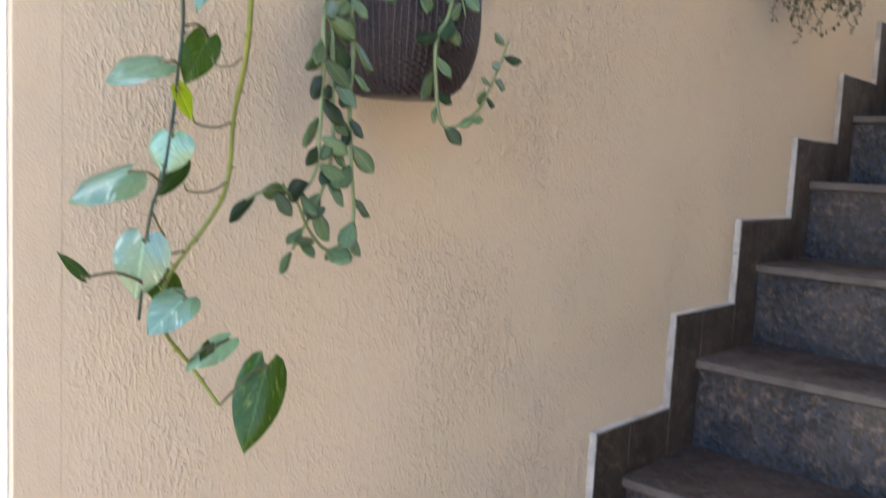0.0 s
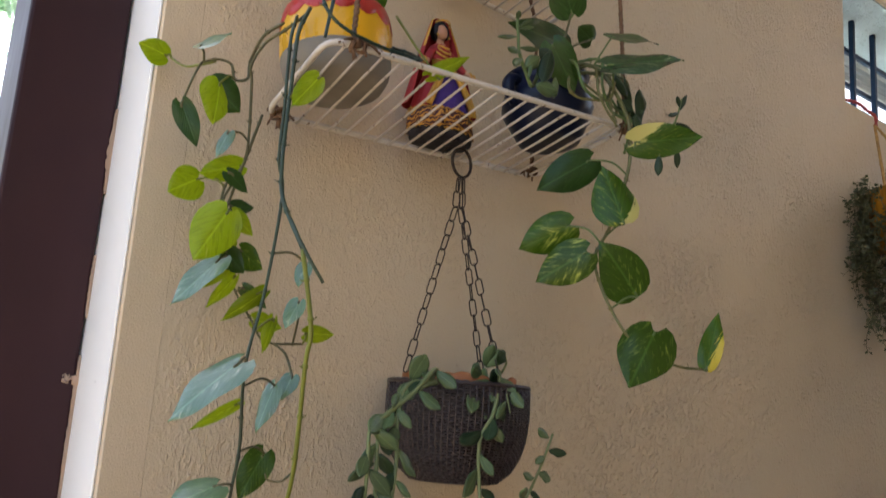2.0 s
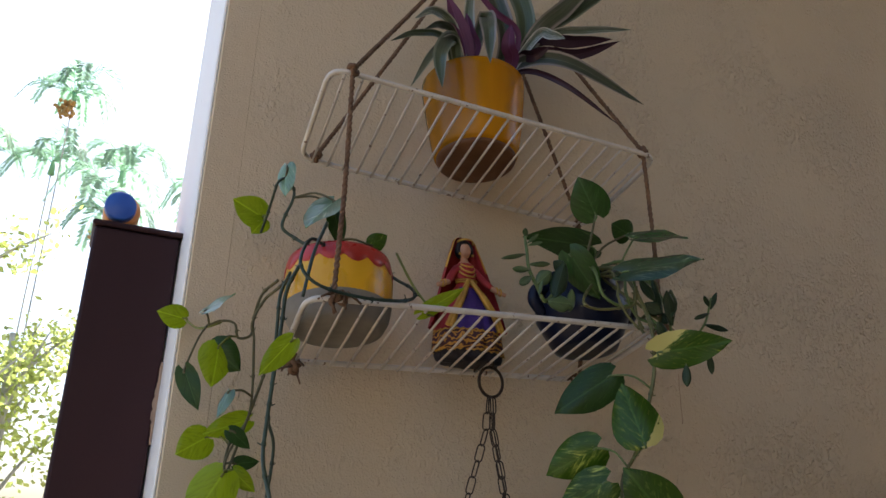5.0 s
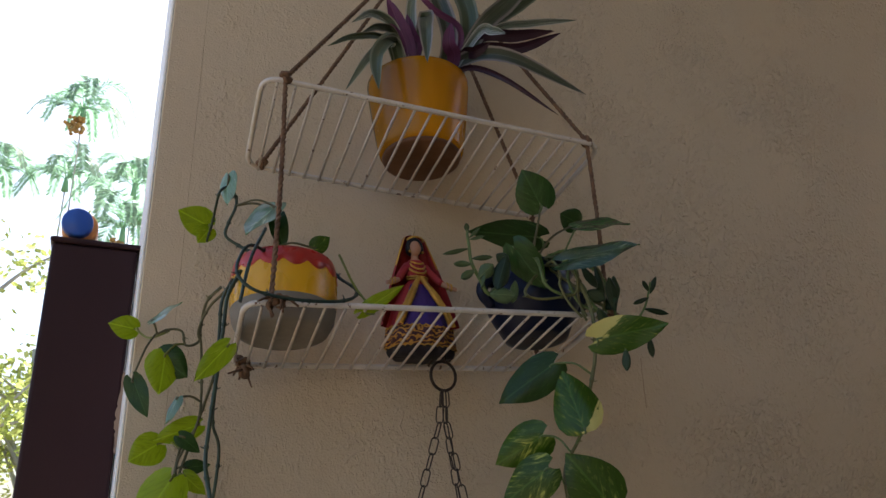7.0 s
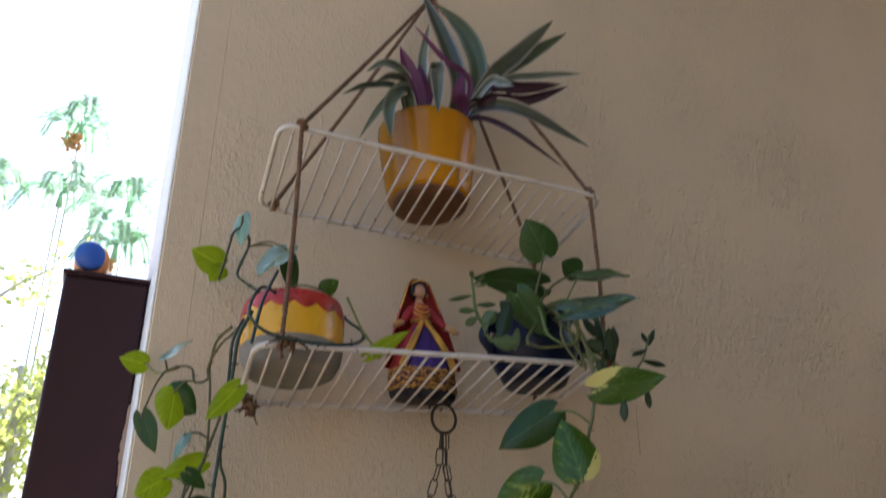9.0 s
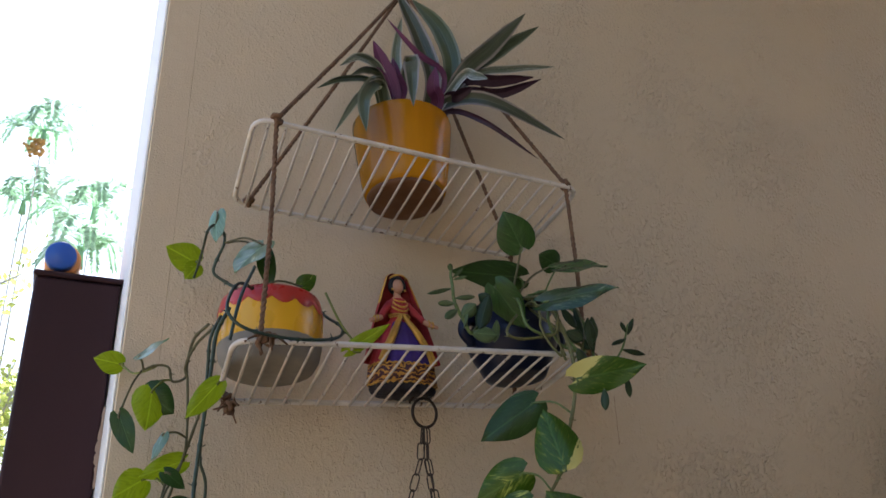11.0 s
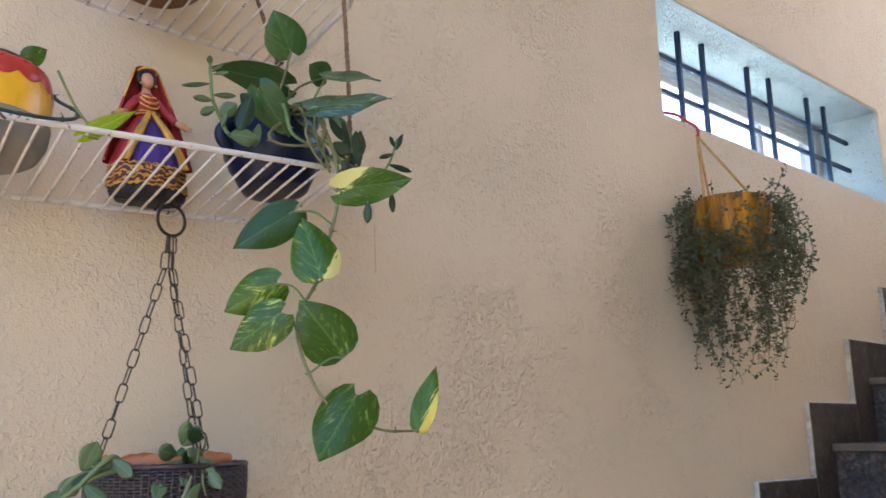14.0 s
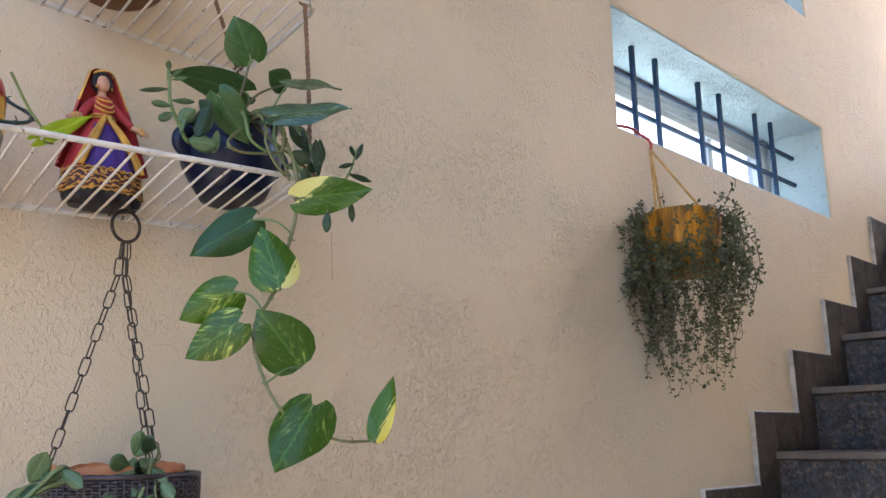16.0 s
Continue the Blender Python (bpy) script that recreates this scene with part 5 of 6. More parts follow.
UPPER = [
    (0.344, 0.682, 2.045, 0.308, 0.676, 2.058, 0.035, L), (0.346, 0.680, 2.041, 0.333, 0.674, 2.020, 0.022, L), (0.357, 0.640, 2.095, 0.356, 0.634, 2.056, 0.019, W),
    (0.279, 0.722, 1.925, 0.250, 0.716, 1.928, 0.027, L), (0.293, 0.667, 1.922, 0.320, 0.661, 1.947, 0.026, W), (0.360, 0.540, 1.874, 0.330, 0.525, 1.835, 0.023, L),
    (0.456, 0.620, 2.011, 0.473, 0.614, 2.025, 0.021, P), (0.497, 0.560, 1.925, 0.541, 0.550, 1.957, 0.017, L), (0.408, 0.612, 2.052, 0.374, 0.600, 2.013, 0.036, W),
    (0.413, 0.630, 2.051, 0.422, 0.620, 2.003, 0.022, G)]
FILL = [
    (0.345, 0.655, 1.735, 0.320, 0.650, 1.714, 0.020, L), (0.352, 0.655, 1.700, 0.328, 0.650, 1.666, 0.016, L), (0.362, 0.655, 1.690, 0.386, 0.650, 1.672, 0.016, G),
    (0.400, 0.660, 1.665, 0.392, 0.655, 1.630, 0.016, L), (0.340, 0.650, 1.760, 0.363, 0.648, 1.741, 0.018, L), (0.332, 0.655, 1.800, 0.354, 0.650, 1.784, 0.018, G)]
STEMS = [A_LINE, A_LOW, B_LINE, C_LINE, T_LINE, S_LINE, S_LEFT]
for rows in (UPPER, MIDDLE, MIDDLE_LOW, LOWER, LOWEST, FILL):
    for bx, by, bz_, tx, ty, tz, w, kind in rows:
        root = min((nearest(s, (bx, by, bz_)) for s in STEMS), key=lambda q: (q - Vector((bx, by, bz_))).length)
        near = (root - Vector((bx, by, bz_))).length < 0.07
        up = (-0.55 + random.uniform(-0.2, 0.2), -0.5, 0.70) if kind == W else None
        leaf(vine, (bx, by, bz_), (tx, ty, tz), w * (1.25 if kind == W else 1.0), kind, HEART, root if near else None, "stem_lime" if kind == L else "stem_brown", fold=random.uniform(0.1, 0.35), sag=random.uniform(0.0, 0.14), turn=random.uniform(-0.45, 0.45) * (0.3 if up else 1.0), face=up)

# ---- pothos and succulent sprigs in the navy pot ----
pothos = thing("pothos_plant", Vector(BP) + Vector((0, 0, 0.077)), "trailing variegated green pothos hanging from the navy pot", "plant", "pothos plants")
R_LINE = [(0.735, 0.605, 2.028), (0.748, 0.560, 2.012), (0.750, 0.515, 1.945), (0.745, 0.502, 1.891), (0.735, 0.502, 1.847), (0.728, 0.515, 1.801), (0.709, 0.518, 1.764), (0.705, 0.500, 1.722), (0.717, 0.480, 1.681), (0.744, 0.472, 1.662), (0.770, 0.452, 1.650), (0.797, 0.440, 1.649)]
R_TOP = [(0.728, 0.615, 2.020), (0.735, 0.606, 2.060), (0.741, 0.600, 2.098)]
R_BACK = [(0.735, 0.620, 2.022), (0.765, 0.622, 2.065), (0.805, 0.628, 2.092)]
stem(pothos, R_LINE, 0.0025, "stem_olive", nodes=1, taper=0.5)
stem(pothos, R_TOP, 0.0019, "stem_brown")
stem(pothos, R_BACK, 0.0018, "stem_brown")
for pts in ([(0.742, 0.590, 2.028), (0.752, 0.558, 2.024), (0.742, 0.545, 1.985), (0.752, 0.540, 1.955), (0.768, 0.530, 1.945)],
            [(0.752, 0.592, 2.028), (0.775, 0.562, 2.020), (0.790, 0.545, 1.980), (0.780, 0.535, 1.930), (0.762, 0.525, 1.900)],
            [(0.720, 0.585, 2.024), (0.712, 0.560, 2.005), (0.716, 0.550, 1.975), (0.740, 0.545, 1.965), (0.758, 0.545, 1.978)],
            [(0.760, 0.600, 2.026), (0.790, 0.575, 2.015), (0.802, 0.555, 1.985), (0.800, 0.540, 1.945), (0.785, 0.525, 1.905)]):
    stem(pothos, pts, 0.0021, "stem", taper=0.8, nodes=1)
# pale runners that loop down the front of the pot
for pts in ([(0.723, 0.545, 2.004), (0.729, 0.541, 1.987), (0.726, 0.537, 1.972), (0.735, 0.533, 1.951), (0.748, 0.529, 1.935)],
            [(0.685, 0.545, 1.965), (0.697, 0.541, 1.955), (0.727, 0.537, 1.959), (0.744, 0.533, 1.965), (0.746, 0.529, 1.986)],
            [(0.751, 0.545, 2.0), (0.751, 0.541, 1.973), (0.751, 0.537, 1.953), (0.756, 0.533, 1.938)],
            [(0.776, 0.545, 2.005), (0.786, 0.541, 1.981), (0.783, 0.537, 1.953), (0.769, 0.533, 1.937)],
            [(0.789, 0.545, 1.956), (0.77, 0.541, 1.959), (0.753, 0.537, 1.946), (0.756, 0.533, 1.933)]):
    stem(pothos, [(0.742, 0.600, 2.018)] + pts, 0.0017, "stem_olive", name="runner", taper=0.85, nodes=1)
RIGHT = [
    (0.741, 0.600, 2.098, 0.712, 0.592, 2.141, 0.050, G), (0.812, 0.630, 2.095, 0.786, 0.628, 2.105, 0.034, G), (0.747, 0.620, 2.063, 0.644, 0.600, 2.052, 0.041, G),
    (0.690, 0.580, 2.031, 0.724, 0.572, 1.978, 0.041, G), (0.760, 0.548, 2.053, 0.817, 0.520, 2.062, 0.042, S), (0.720, 0.518, 1.995, 0.780, 0.455, 2.007, 0.040, S),
    (0.744, 0.495, 1.902, 0.798, 0.440, 1.910, 0.041, HC), (0.709, 0.530, 1.879, 0.653, 0.556, 1.837, 0.045, G)]
RIGHT_LOW = [
    (0.716, 0.484, 1.799, 0.703, 0.505, 1.868, 0.052, C), (0.704, 0.553, 1.804, 0.662, 0.590, 1.774, 0.047, P), (0.684, 0.508, 1.765, 0.646, 0.545, 1.731, 0.047, P),
    (0.748, 0.490, 1.724, 0.701, 0.498, 1.779, 0.060, P), (0.744, 0.462, 1.684, 0.694, 0.452, 1.626, 0.060, P), (0.804, 0.441, 1.648, 0.826, 0.438, 1.717, 0.026, O)]
for rows in (RIGHT, RIGHT_LOW):
    for bx, by, bz_, tx, ty, tz, w, kind in rows:
        root = min((nearest(s, (bx, by, bz_ - 0.008)) for s in (R_LINE, R_TOP, R_BACK)), key=lambda q: (q - Vector((bx, by, bz_))).length)
        near = 0.004 < (root - Vector((bx, by, bz_))).length < 0.075
        leaf(pothos, (bx, by, bz_), (tx, ty, tz), w, kind, OVATE if tz > bz_ + 0.03 and bz_ < 1.9 else HEART, root if near else None, "stem", fold=random.uniform(0.10, 0.28), sag=random.uniform(0.04, 0.16), turn=random.uniform(-0.35, 0.35), face=(-0.25, -0.75, 0.55) if kind == S else None)

sprig = thing("succulent_sprigs", Vector(BP) + Vector((-0.02, 0, 0.09)), "grey-green succulent sprigs with small oval leaves in the navy pot", "plant")
SPRIG_L = [(0.69, 0.6, 2.005), (0.655, 0.575, 1.966), (0.643, 0.575, 1.981), (0.632, 0.575, 2.001), (0.629, 0.575, 2.023), (0.627, 0.575, 2.035), (0.628, 0.575, 2.045)]
SPRIG_R = [(0.770, 0.560, 1.985), (0.772, 0.520, 1.930), (0.783, 0.490, 1.920), (0.799, 0.482, 1.938), (0.809, 0.480, 1.969)]
SPRIG_D = [(0.765, 0.540, 1.960), (0.770, 0.500, 1.920), (0.769, 0.482, 1.895), (0.769, 0.480, 1.888)]
SPRIG_E = [(0.772, 0.520, 1.925), (0.792, 0.490, 1.918), (0.801, 0.482, 1.905)]
for ln_, r in ((SPRIG_L, 0.0026), (SPRIG_R, 0.0018), (SPRIG_D, 0.0015), (SPRIG_E, 0.0013)):
    stem(sprig, ln_, r, "stem", taper=0.6)
SPRIGS = [
    (0.629, 0.575, 2.018, 0.595, 0.567, 2.004, 0.005),
    (0.631, 0.570, 1.998, 0.606, 0.562, 1.993, 0.007),
    (0.634, 0.570, 1.991, 0.615, 0.562, 1.977, 0.009),
    (0.627, 0.570, 2.029, 0.638, 0.562, 2.040, 0.004),
    (0.629, 0.572, 2.028, 0.644, 0.564, 2.032, 0.004),
    (0.627, 0.575, 2.039, 0.622, 0.567, 2.045, 0.006),
    (0.633, 0.575, 2.006, 0.656, 0.567, 2.008, 0.006),
    (0.639, 0.570, 1.982, 0.654, 0.562, 1.998, 0.016),
    (0.673, 0.565, 2.013, 0.655, 0.557, 1.967, 0.018),
    (0.648, 0.560, 1.961, 0.676, 0.552, 1.960, 0.018),
    (0.683, 0.565, 1.982, 0.675, 0.557, 1.953, 0.010),
    (0.664, 0.575, 2.015, 0.674, 0.567, 2.003, 0.014),
    (0.648, 0.570, 1.995, 0.637, 0.562, 1.967, 0.004),
]
SPRIGS_R = [
    (0.799, 0.480, 1.937, 0.828, 0.476, 1.933, 0.009), (0.800, 0.480, 1.926, 0.775, 0.476, 1.901, 0.008), (0.806, 0.480, 1.951, 0.783, 0.476, 1.940, 0.007),
    (0.808, 0.480, 1.956, 0.815, 0.476, 1.976, 0.008), (0.769, 0.480, 1.890, 0.768, 0.480, 1.866, 0.013), (0.801, 0.480, 1.906, 0.803, 0.480, 1.883, 0.010), (0.768, 0.505, 1.912, 0.752, 0.500, 1.939, 0.016),
    (0.806, 0.480, 1.958, 0.796, 0.476, 1.968, 0.007), (0.790, 0.525, 1.945, 0.782, 0.520, 1.985, 0.018), (0.795, 0.530, 1.990, 0.787, 0.520, 1.955, 0.018)]
for i, rows in enumerate((SPRIGS, SPRIGS_R)):
    for bx, by, bz_, tx, ty, tz, w in rows:
        leaf(sprig, (bx, by, bz_), (tx, ty, tz), w * (0.75 if i else 1.1), "fleshy_dark" if i or w in (0.018, 0.014) and bz_ > 2.0 else "fleshy", PADDLE, fold=0.1, sag=0.05, turn=random.uniform(-0.4, 0.4), thick=0.0014)

for bx, by, bz_, tx, ty, tz, w in ((0.758, 0.540, 2.001, 0.772, 0.530, 1.974, 0.011), (0.764, 0.540, 1.971, 0.780, 0.530, 1.959, 0.016), (0.776, 0.540, 2.003, 0.778, 0.530, 1.957, 0.009), (0.785, 0.540, 1.964, 0.787, 0.530, 1.949, 0.011)):
    leaf(sprig, (bx, by, bz_), (tx, ty, tz), w, "fleshy_dark", PADDLE, fold=0.1, sag=0.05, turn=random.uniform(-0.4, 0.4), thick=0.0014)

# ---- striped purple plant in the golden pot ----
rhoeo = thing("spiderwort_plant", Vector(GP) + Vector((0, 0, 0.104)), "striped green and purple lance-leaved plant in golden pot", "plant")
CROWNS = [Vector((0.575, 0.660, 2.262)), Vector((0.628, 0.658, 2.264))]
KINDS = {"S": "rhoeo", "W": "rhoeo_pale", "G": "rhoeo_green", "D": "rhoeo_dark", "P": "rhoeo_purple", "U": "rhoeo_dark"}
# each row: where the blade leaves the crown, its bend, its tip, its width and its kind
TO_STAIRS = [
    (0.652, 0.640, 2.313, 0.702, 0.600, 2.308, 0.800, 0.570, 2.255, 0.021, "S"),
    (0.675, 0.645, 2.337, 0.724, 0.610, 2.332, 0.780, 0.590, 2.358, 0.016, "U"),
    (0.678, 0.650, 2.360, 0.726, 0.620, 2.360, 0.775, 0.600, 2.366, 0.019, "D"),
    (0.701, 0.655, 2.377, 0.764, 0.640, 2.401, 0.831, 0.630, 2.417, 0.012, "W"),
    (0.652, 0.630, 2.296, 0.683, 0.580, 2.260, 0.751, 0.560, 2.209, 0.008, "U"),
    (0.683, 0.650, 2.376, 0.727, 0.640, 2.430, 0.784, 0.630, 2.500, 0.027, "S"),
    (0.695, 0.655, 2.379, 0.752, 0.650, 2.438, 0.819, 0.650, 2.500, 0.022, "G"),
    (0.672, 0.630, 2.355, 0.684, 0.610, 2.350, 0.697, 0.595, 2.340, 0.014, "W")]
TO_CORNER = [
    (0.598, 0.640, 2.364, 0.581, 0.590, 2.318, 0.577, 0.575, 2.256, 0.022, "S"),
    (0.561, 0.650, 2.342, 0.523, 0.630, 2.349, 0.485, 0.600, 2.307, 0.013, "W"),
    (0.561, 0.650, 2.336, 0.528, 0.620, 2.325, 0.499, 0.600, 2.296, 0.012, "S"),
    (0.548, 0.650, 2.325, 0.496, 0.620, 2.302, 0.456, 0.600, 2.266, 0.009, "G"),
    (0.558, 0.640, 2.322, 0.512, 0.600, 2.269, 0.470, 0.560, 2.186, 0.013, "W"),
    (0.554, 0.640, 2.321, 0.516, 0.585, 2.258, 0.515, 0.575, 2.205, 0.020, "G"),
    (0.577, 0.650, 2.313, 0.564, 0.645, 2.347, 0.543, 0.640, 2.388, 0.024, "P"),
    (0.585, 0.655, 2.323, 0.584, 0.660, 2.391, 0.595, 0.665, 2.460, 0.016, "W")]
UPWARD = [
    (0.639, 0.655, 2.354, 0.621, 0.660, 2.427, 0.582, 0.665, 2.510, 0.027, "S"),
    (0.672, 0.660, 2.378, 0.661, 0.670, 2.456, 0.617, 0.680, 2.509, 0.028, "G"),
    (0.653, 0.645, 2.359, 0.607, 0.635, 2.382, 0.558, 0.630, 2.423, 0.009, "P"),
    (0.639, 0.635, 2.309, 0.626, 0.620, 2.323, 0.626, 0.615, 2.352, 0.021, "P"),
    (0.652, 0.640, 2.319, 0.663, 0.620, 2.319, 0.679, 0.605, 2.328, 0.017, "D"),
    (0.589, 0.645, 2.318, 0.579, 0.640, 2.340, 0.572, 0.640, 2.368, 0.017, "P")]


def lance(base, root, bend, tip, w, kind):
    """A long lance-shaped blade, folded along its keel, with UVs across and along."""
    bm = bmesh.new()
    uvl = bm.loops.layers.uv.verify()
    axis = smooth_line([base, root, bend, tip], 7)
    rows, uvs = [], []
    face = (EYE_SIDE - Vector(bend)).normalized()
    tw = random.uniform(-0.3, 0.3)
    cs = (-1, -0.66, -0.33, 0, 0.33, 0.66, 1)
    for i, p in enumerate(axis):
        s = i / (len(axis) - 1)
        d = (axis[min(i + 1, len(axis) - 1)] - axis[max(i - 1, 0)]).normalized()
        nn = (face - d * face.dot(d)).normalized()
        nn = Matrix.Rotation(tw + 0.5 * tw * math.sin(3 * s), 3, d) @ nn
        r = d.cross(nn)
        wd = w * float(np.interp(s, [0, 0.15, 0.4, 0.62, 0.82, 0.94, 1], [0.30, 0.38, 0.48, 0.5, 0.36, 0.15, 0.01]))
        rows.append([bm.verts.new(p + r * c * wd + nn * abs(c) * wd * 0.4) for c in cs])
        uvs.append([(c, s) for c in cs])
    for i in range(len(rows) - 1):
        for j in range(len(cs) - 1):
            quad = ((i, j), (i, j + 1), (i + 1, j + 1), (i + 1, j))
            f = bm.faces.new([rows[a][b] for a, b in quad])
            for lp, (a, b) in zip(f.loops, quad):
                lp[uvl].uv = uvs[a][b]
    return own(part("leaf", bm, KINDS[kind], label={"P": "purple blade", "W": "pale striped blade"}.get(kind, "")), rhoeo)


for table in (TO_STAIRS, TO_CORNER, UPWARD):
    for ax, ay, az_, bx, by, bz_, tx, ty, tz, w, kind in table:
        crown = min(CROWNS, key=lambda q: abs(q.x - ax))
        lance(crown + Vector((random.uniform(-0.01, 0.01), random.uniform(-0.01, 0.01), 0)), (ax, ay, az_), (bx, by, bz_), (tx, ty, tz), w, kind)

# ---- small-leaved plant in the pot hung at the window ----
HP = Vector((1.838, 0.664, 1.984))
win_pot = thing("hanging_pot", HP, "streaked yellow pot hung on jute cord from the window bars", "flower pot")
bm = bmesh.new()
pot_shell(bm, [(0.062, 0.0), (0.067, 0.004), (0.075, 0.05), (0.081, 0.10), (0.084, 0.128)], 0.005, 40, HP)
own(part("pot_wall", bm, "gold_streaked"), win_pot)
soil(win_pot, HP, 0.076, 0.118)
TIE = Vector((1.865, 0.744, 2.290))
for dx, dy in ((-0.064, 0.02), (0.060, -0.035), (0.03, 0.06)):
    rope(win_pot, [TIE, TIE.lerp(HP + Vector((dx, dy, 0.126)), 0.5), HP + Vector((dx, dy, 0.126))], 0.0035, "yellow_rope", "cord")
rope(win_pot, [TIE + Vector((0.002, 0, -0.012)), TIE + Vector((-0.004, -0.004, 0.016)), (1.835, 0.748, 2.318), (1.795, 0.752, 2.326), (1.766, 0.785, 2.332), (1.80, 0.83, 2.334), (1.965, 0.835, 2.338)], 0.0042, "red_cord", "cord")

bush = thing("small_leaved_plant", HP + Vector((0, 0, 0.118)), "bushy small-leaved dull green plant trailing from yellow pot", "plant")
rng = random.Random(7)
tw_bm, lf_bm = bmesh.new(), bmesh.new()
uvl = lf_bm.loops.layers.uv.verify()


def tiny_leaf(bm, p, d, ln):
    s = d.cross(Vector((rng.uniform(-1, 1), rng.uniform(-1, 1), rng.uniform(-1, 1)))).normalized()
    n = d.cross(s) * 0.18
    pts = (p, p + d * ln * 0.45 + s * ln * 0.34 + n * ln, p + d * ln, p + d * ln * 0.45 - s * ln * 0.34 + n * ln)
    vs = [bm.verts.new(q) for q in pts]
    mid = bm.verts.new(p + d * ln * 0.5)
    for a, b in ((0, 1), (1, 2), (2, 3), (3, 0)):
        f = bm.faces.new((vs[a], vs[b], mid))
        for lp in f.loops:
            q = lp.vert.co - p
            lp[uvl].uv = (q.dot(s) / ln * 2, q.dot(d) / ln)


TO_EYE = math.atan2(-0.50, -0.87)
REACH_Z = [1.70, 1.76, 1.84, 1.92, 2.00, 2.06, 2.12, 2.25]
REACH_R = [0.040, 0.062, 0.092, 0.128, 0.150, 0.146, 0.115, 0.095]


def trail(p, d, length, pull, spread, bare=0.30):
    """One wandering twig with its leaves, kept within the plant's hanging outline."""
    step = 0.012
    pts = [p]
    n_steps = max(3, int(length / step))
    for i in range(n_steps):
        late = i / n_steps
        d = d + Vector((0, 0, -pull * (1.0 if late < 0.8 else -0.5))) + Vector((rng.gauss(0, 1), rng.gauss(0, 1), rng.gauss(0, 1))) * 0.26
        d.normalize()
        q = pts[-1] + d * step
        rr = math.hypot(q.x - HP.x, q.y - HP.y)
        far = spread * float(np.interp(q.z, REACH_Z, REACH_R))
        if rr > far:
            g = (far + 0.3 * (rr - far)) / rr
            q.x, q.y = HP.x + (q.x - HP.x) * g, HP.y + (q.y - HP.y) * g
            rr *= g
        if HP.z - 0.01 < q.z < HP.z + 0.124 and 1e-4 < rr < 0.086:
            g = 0.0875 / rr
            q.x, q.y = HP.x + (q.x - HP.x) * g, HP.y + (q.y - HP.y) * g
        q.y = min(q.y, WALL - 0.009 - rng.uniform(0, 0.005))
        pts.append(q)
    tube(tw_bm, pts, 0.0009, 4, taper=0.6)
    for i in range(1, len(pts)):
        for sgn in (1, -1, 0):
            if rng.random() < bare:
                continue
            d2 = (pts[i] - pts[i - 1]).normalized()
            side = d2.cross(Vector((rng.uniform(-1, 1), rng.uniform(-1, 1), rng.uniform(-1, 1)))).normalized()
            q = pts[i].lerp(pts[i - 1], rng.random() * 0.7)
            tiny_leaf(lf_bm, q, (side + d2 * 0.4 + Vector((0, 0, 0.2))).normalized(), rng.uniform(0.0065, 0.0115))


for k in range(125):
    a = rng.uniform(0, 2 * math.pi)
    front = abs((a - TO_EYE + math.pi) % (2 * math.pi) - math.pi)
    if front < 0.75 and rng.random() < 0.78:
        continue
    r0 = rng.uniform(0.05, 0.076)
    p = HP + Vector((r0 * math.cos(a), r0 * math.sin(a), 0.120))
    kind = rng.random()
    pull, length = (0.24, rng.uniform(0.12, 0.24)) if kind < 0.45 else (0.30, rng.uniform(0.22, 0.42)) if kind < 0.95 else (0.02, rng.uniform(0.05, 0.11))
    d = Vector((math.cos(a), math.sin(a), rng.uniform(0.0, 0.5) if kind < 0.95 else rng.uniform(0.6, 1.4))).normalized()
    trail(p, d, length, pull, rng.uniform(0.62, 1.10) if rng.random() < 0.85 else rng.uniform(1.1, 1.35))
# tangled growth that hangs below and before the lower half of the pot
for k in range(84):
    a = TO_EYE + rng.uniform(-2.3, 2.3)
    z = rng.uniform(-0.01, 0.072)
    p = HP + Vector((0.088 * math.cos(a), 0.088 * math.sin(a), z))
    p.y = min(p.y, WALL - 0.012)
    trail(p, Vector((math.cos(a + 0.8), math.sin(a + 0.8), rng.uniform(-0.4, 0.2))).normalized(), rng.uniform(0.05, 0.17), 0.20, rng.uniform(0.75, 1.2))
for k in range(16):
    a = rng.uniform(0, 2 * math.pi)
    p = HP + Vector((0.06 * math.cos(a), 0.06 * math.sin(a), -0.02))
    trail(p, Vector((0.4 * math.cos(a), 0.4 * math.sin(a), -1)).normalized(), rng.uniform(0.15, 0.26), 0.3, rng.uniform(0.5, 1.1))
for k in range(46):
    a = TO_EYE + rng.uniform(-1.0, 1.0)
    p = HP + Vector((0.090 * math.cos(a), 0.090 * math.sin(a), rng.uniform(-0.01, 0.055)))
    trail(p, Vector((math.cos(a + rng.choice((-1.3, 1.3))), math.sin(a), rng.uniform(-0.5, 0.3))).normalized(), rng.uniform(0.04, 0.11), 0.2, rng.uniform(0.75, 1.05))
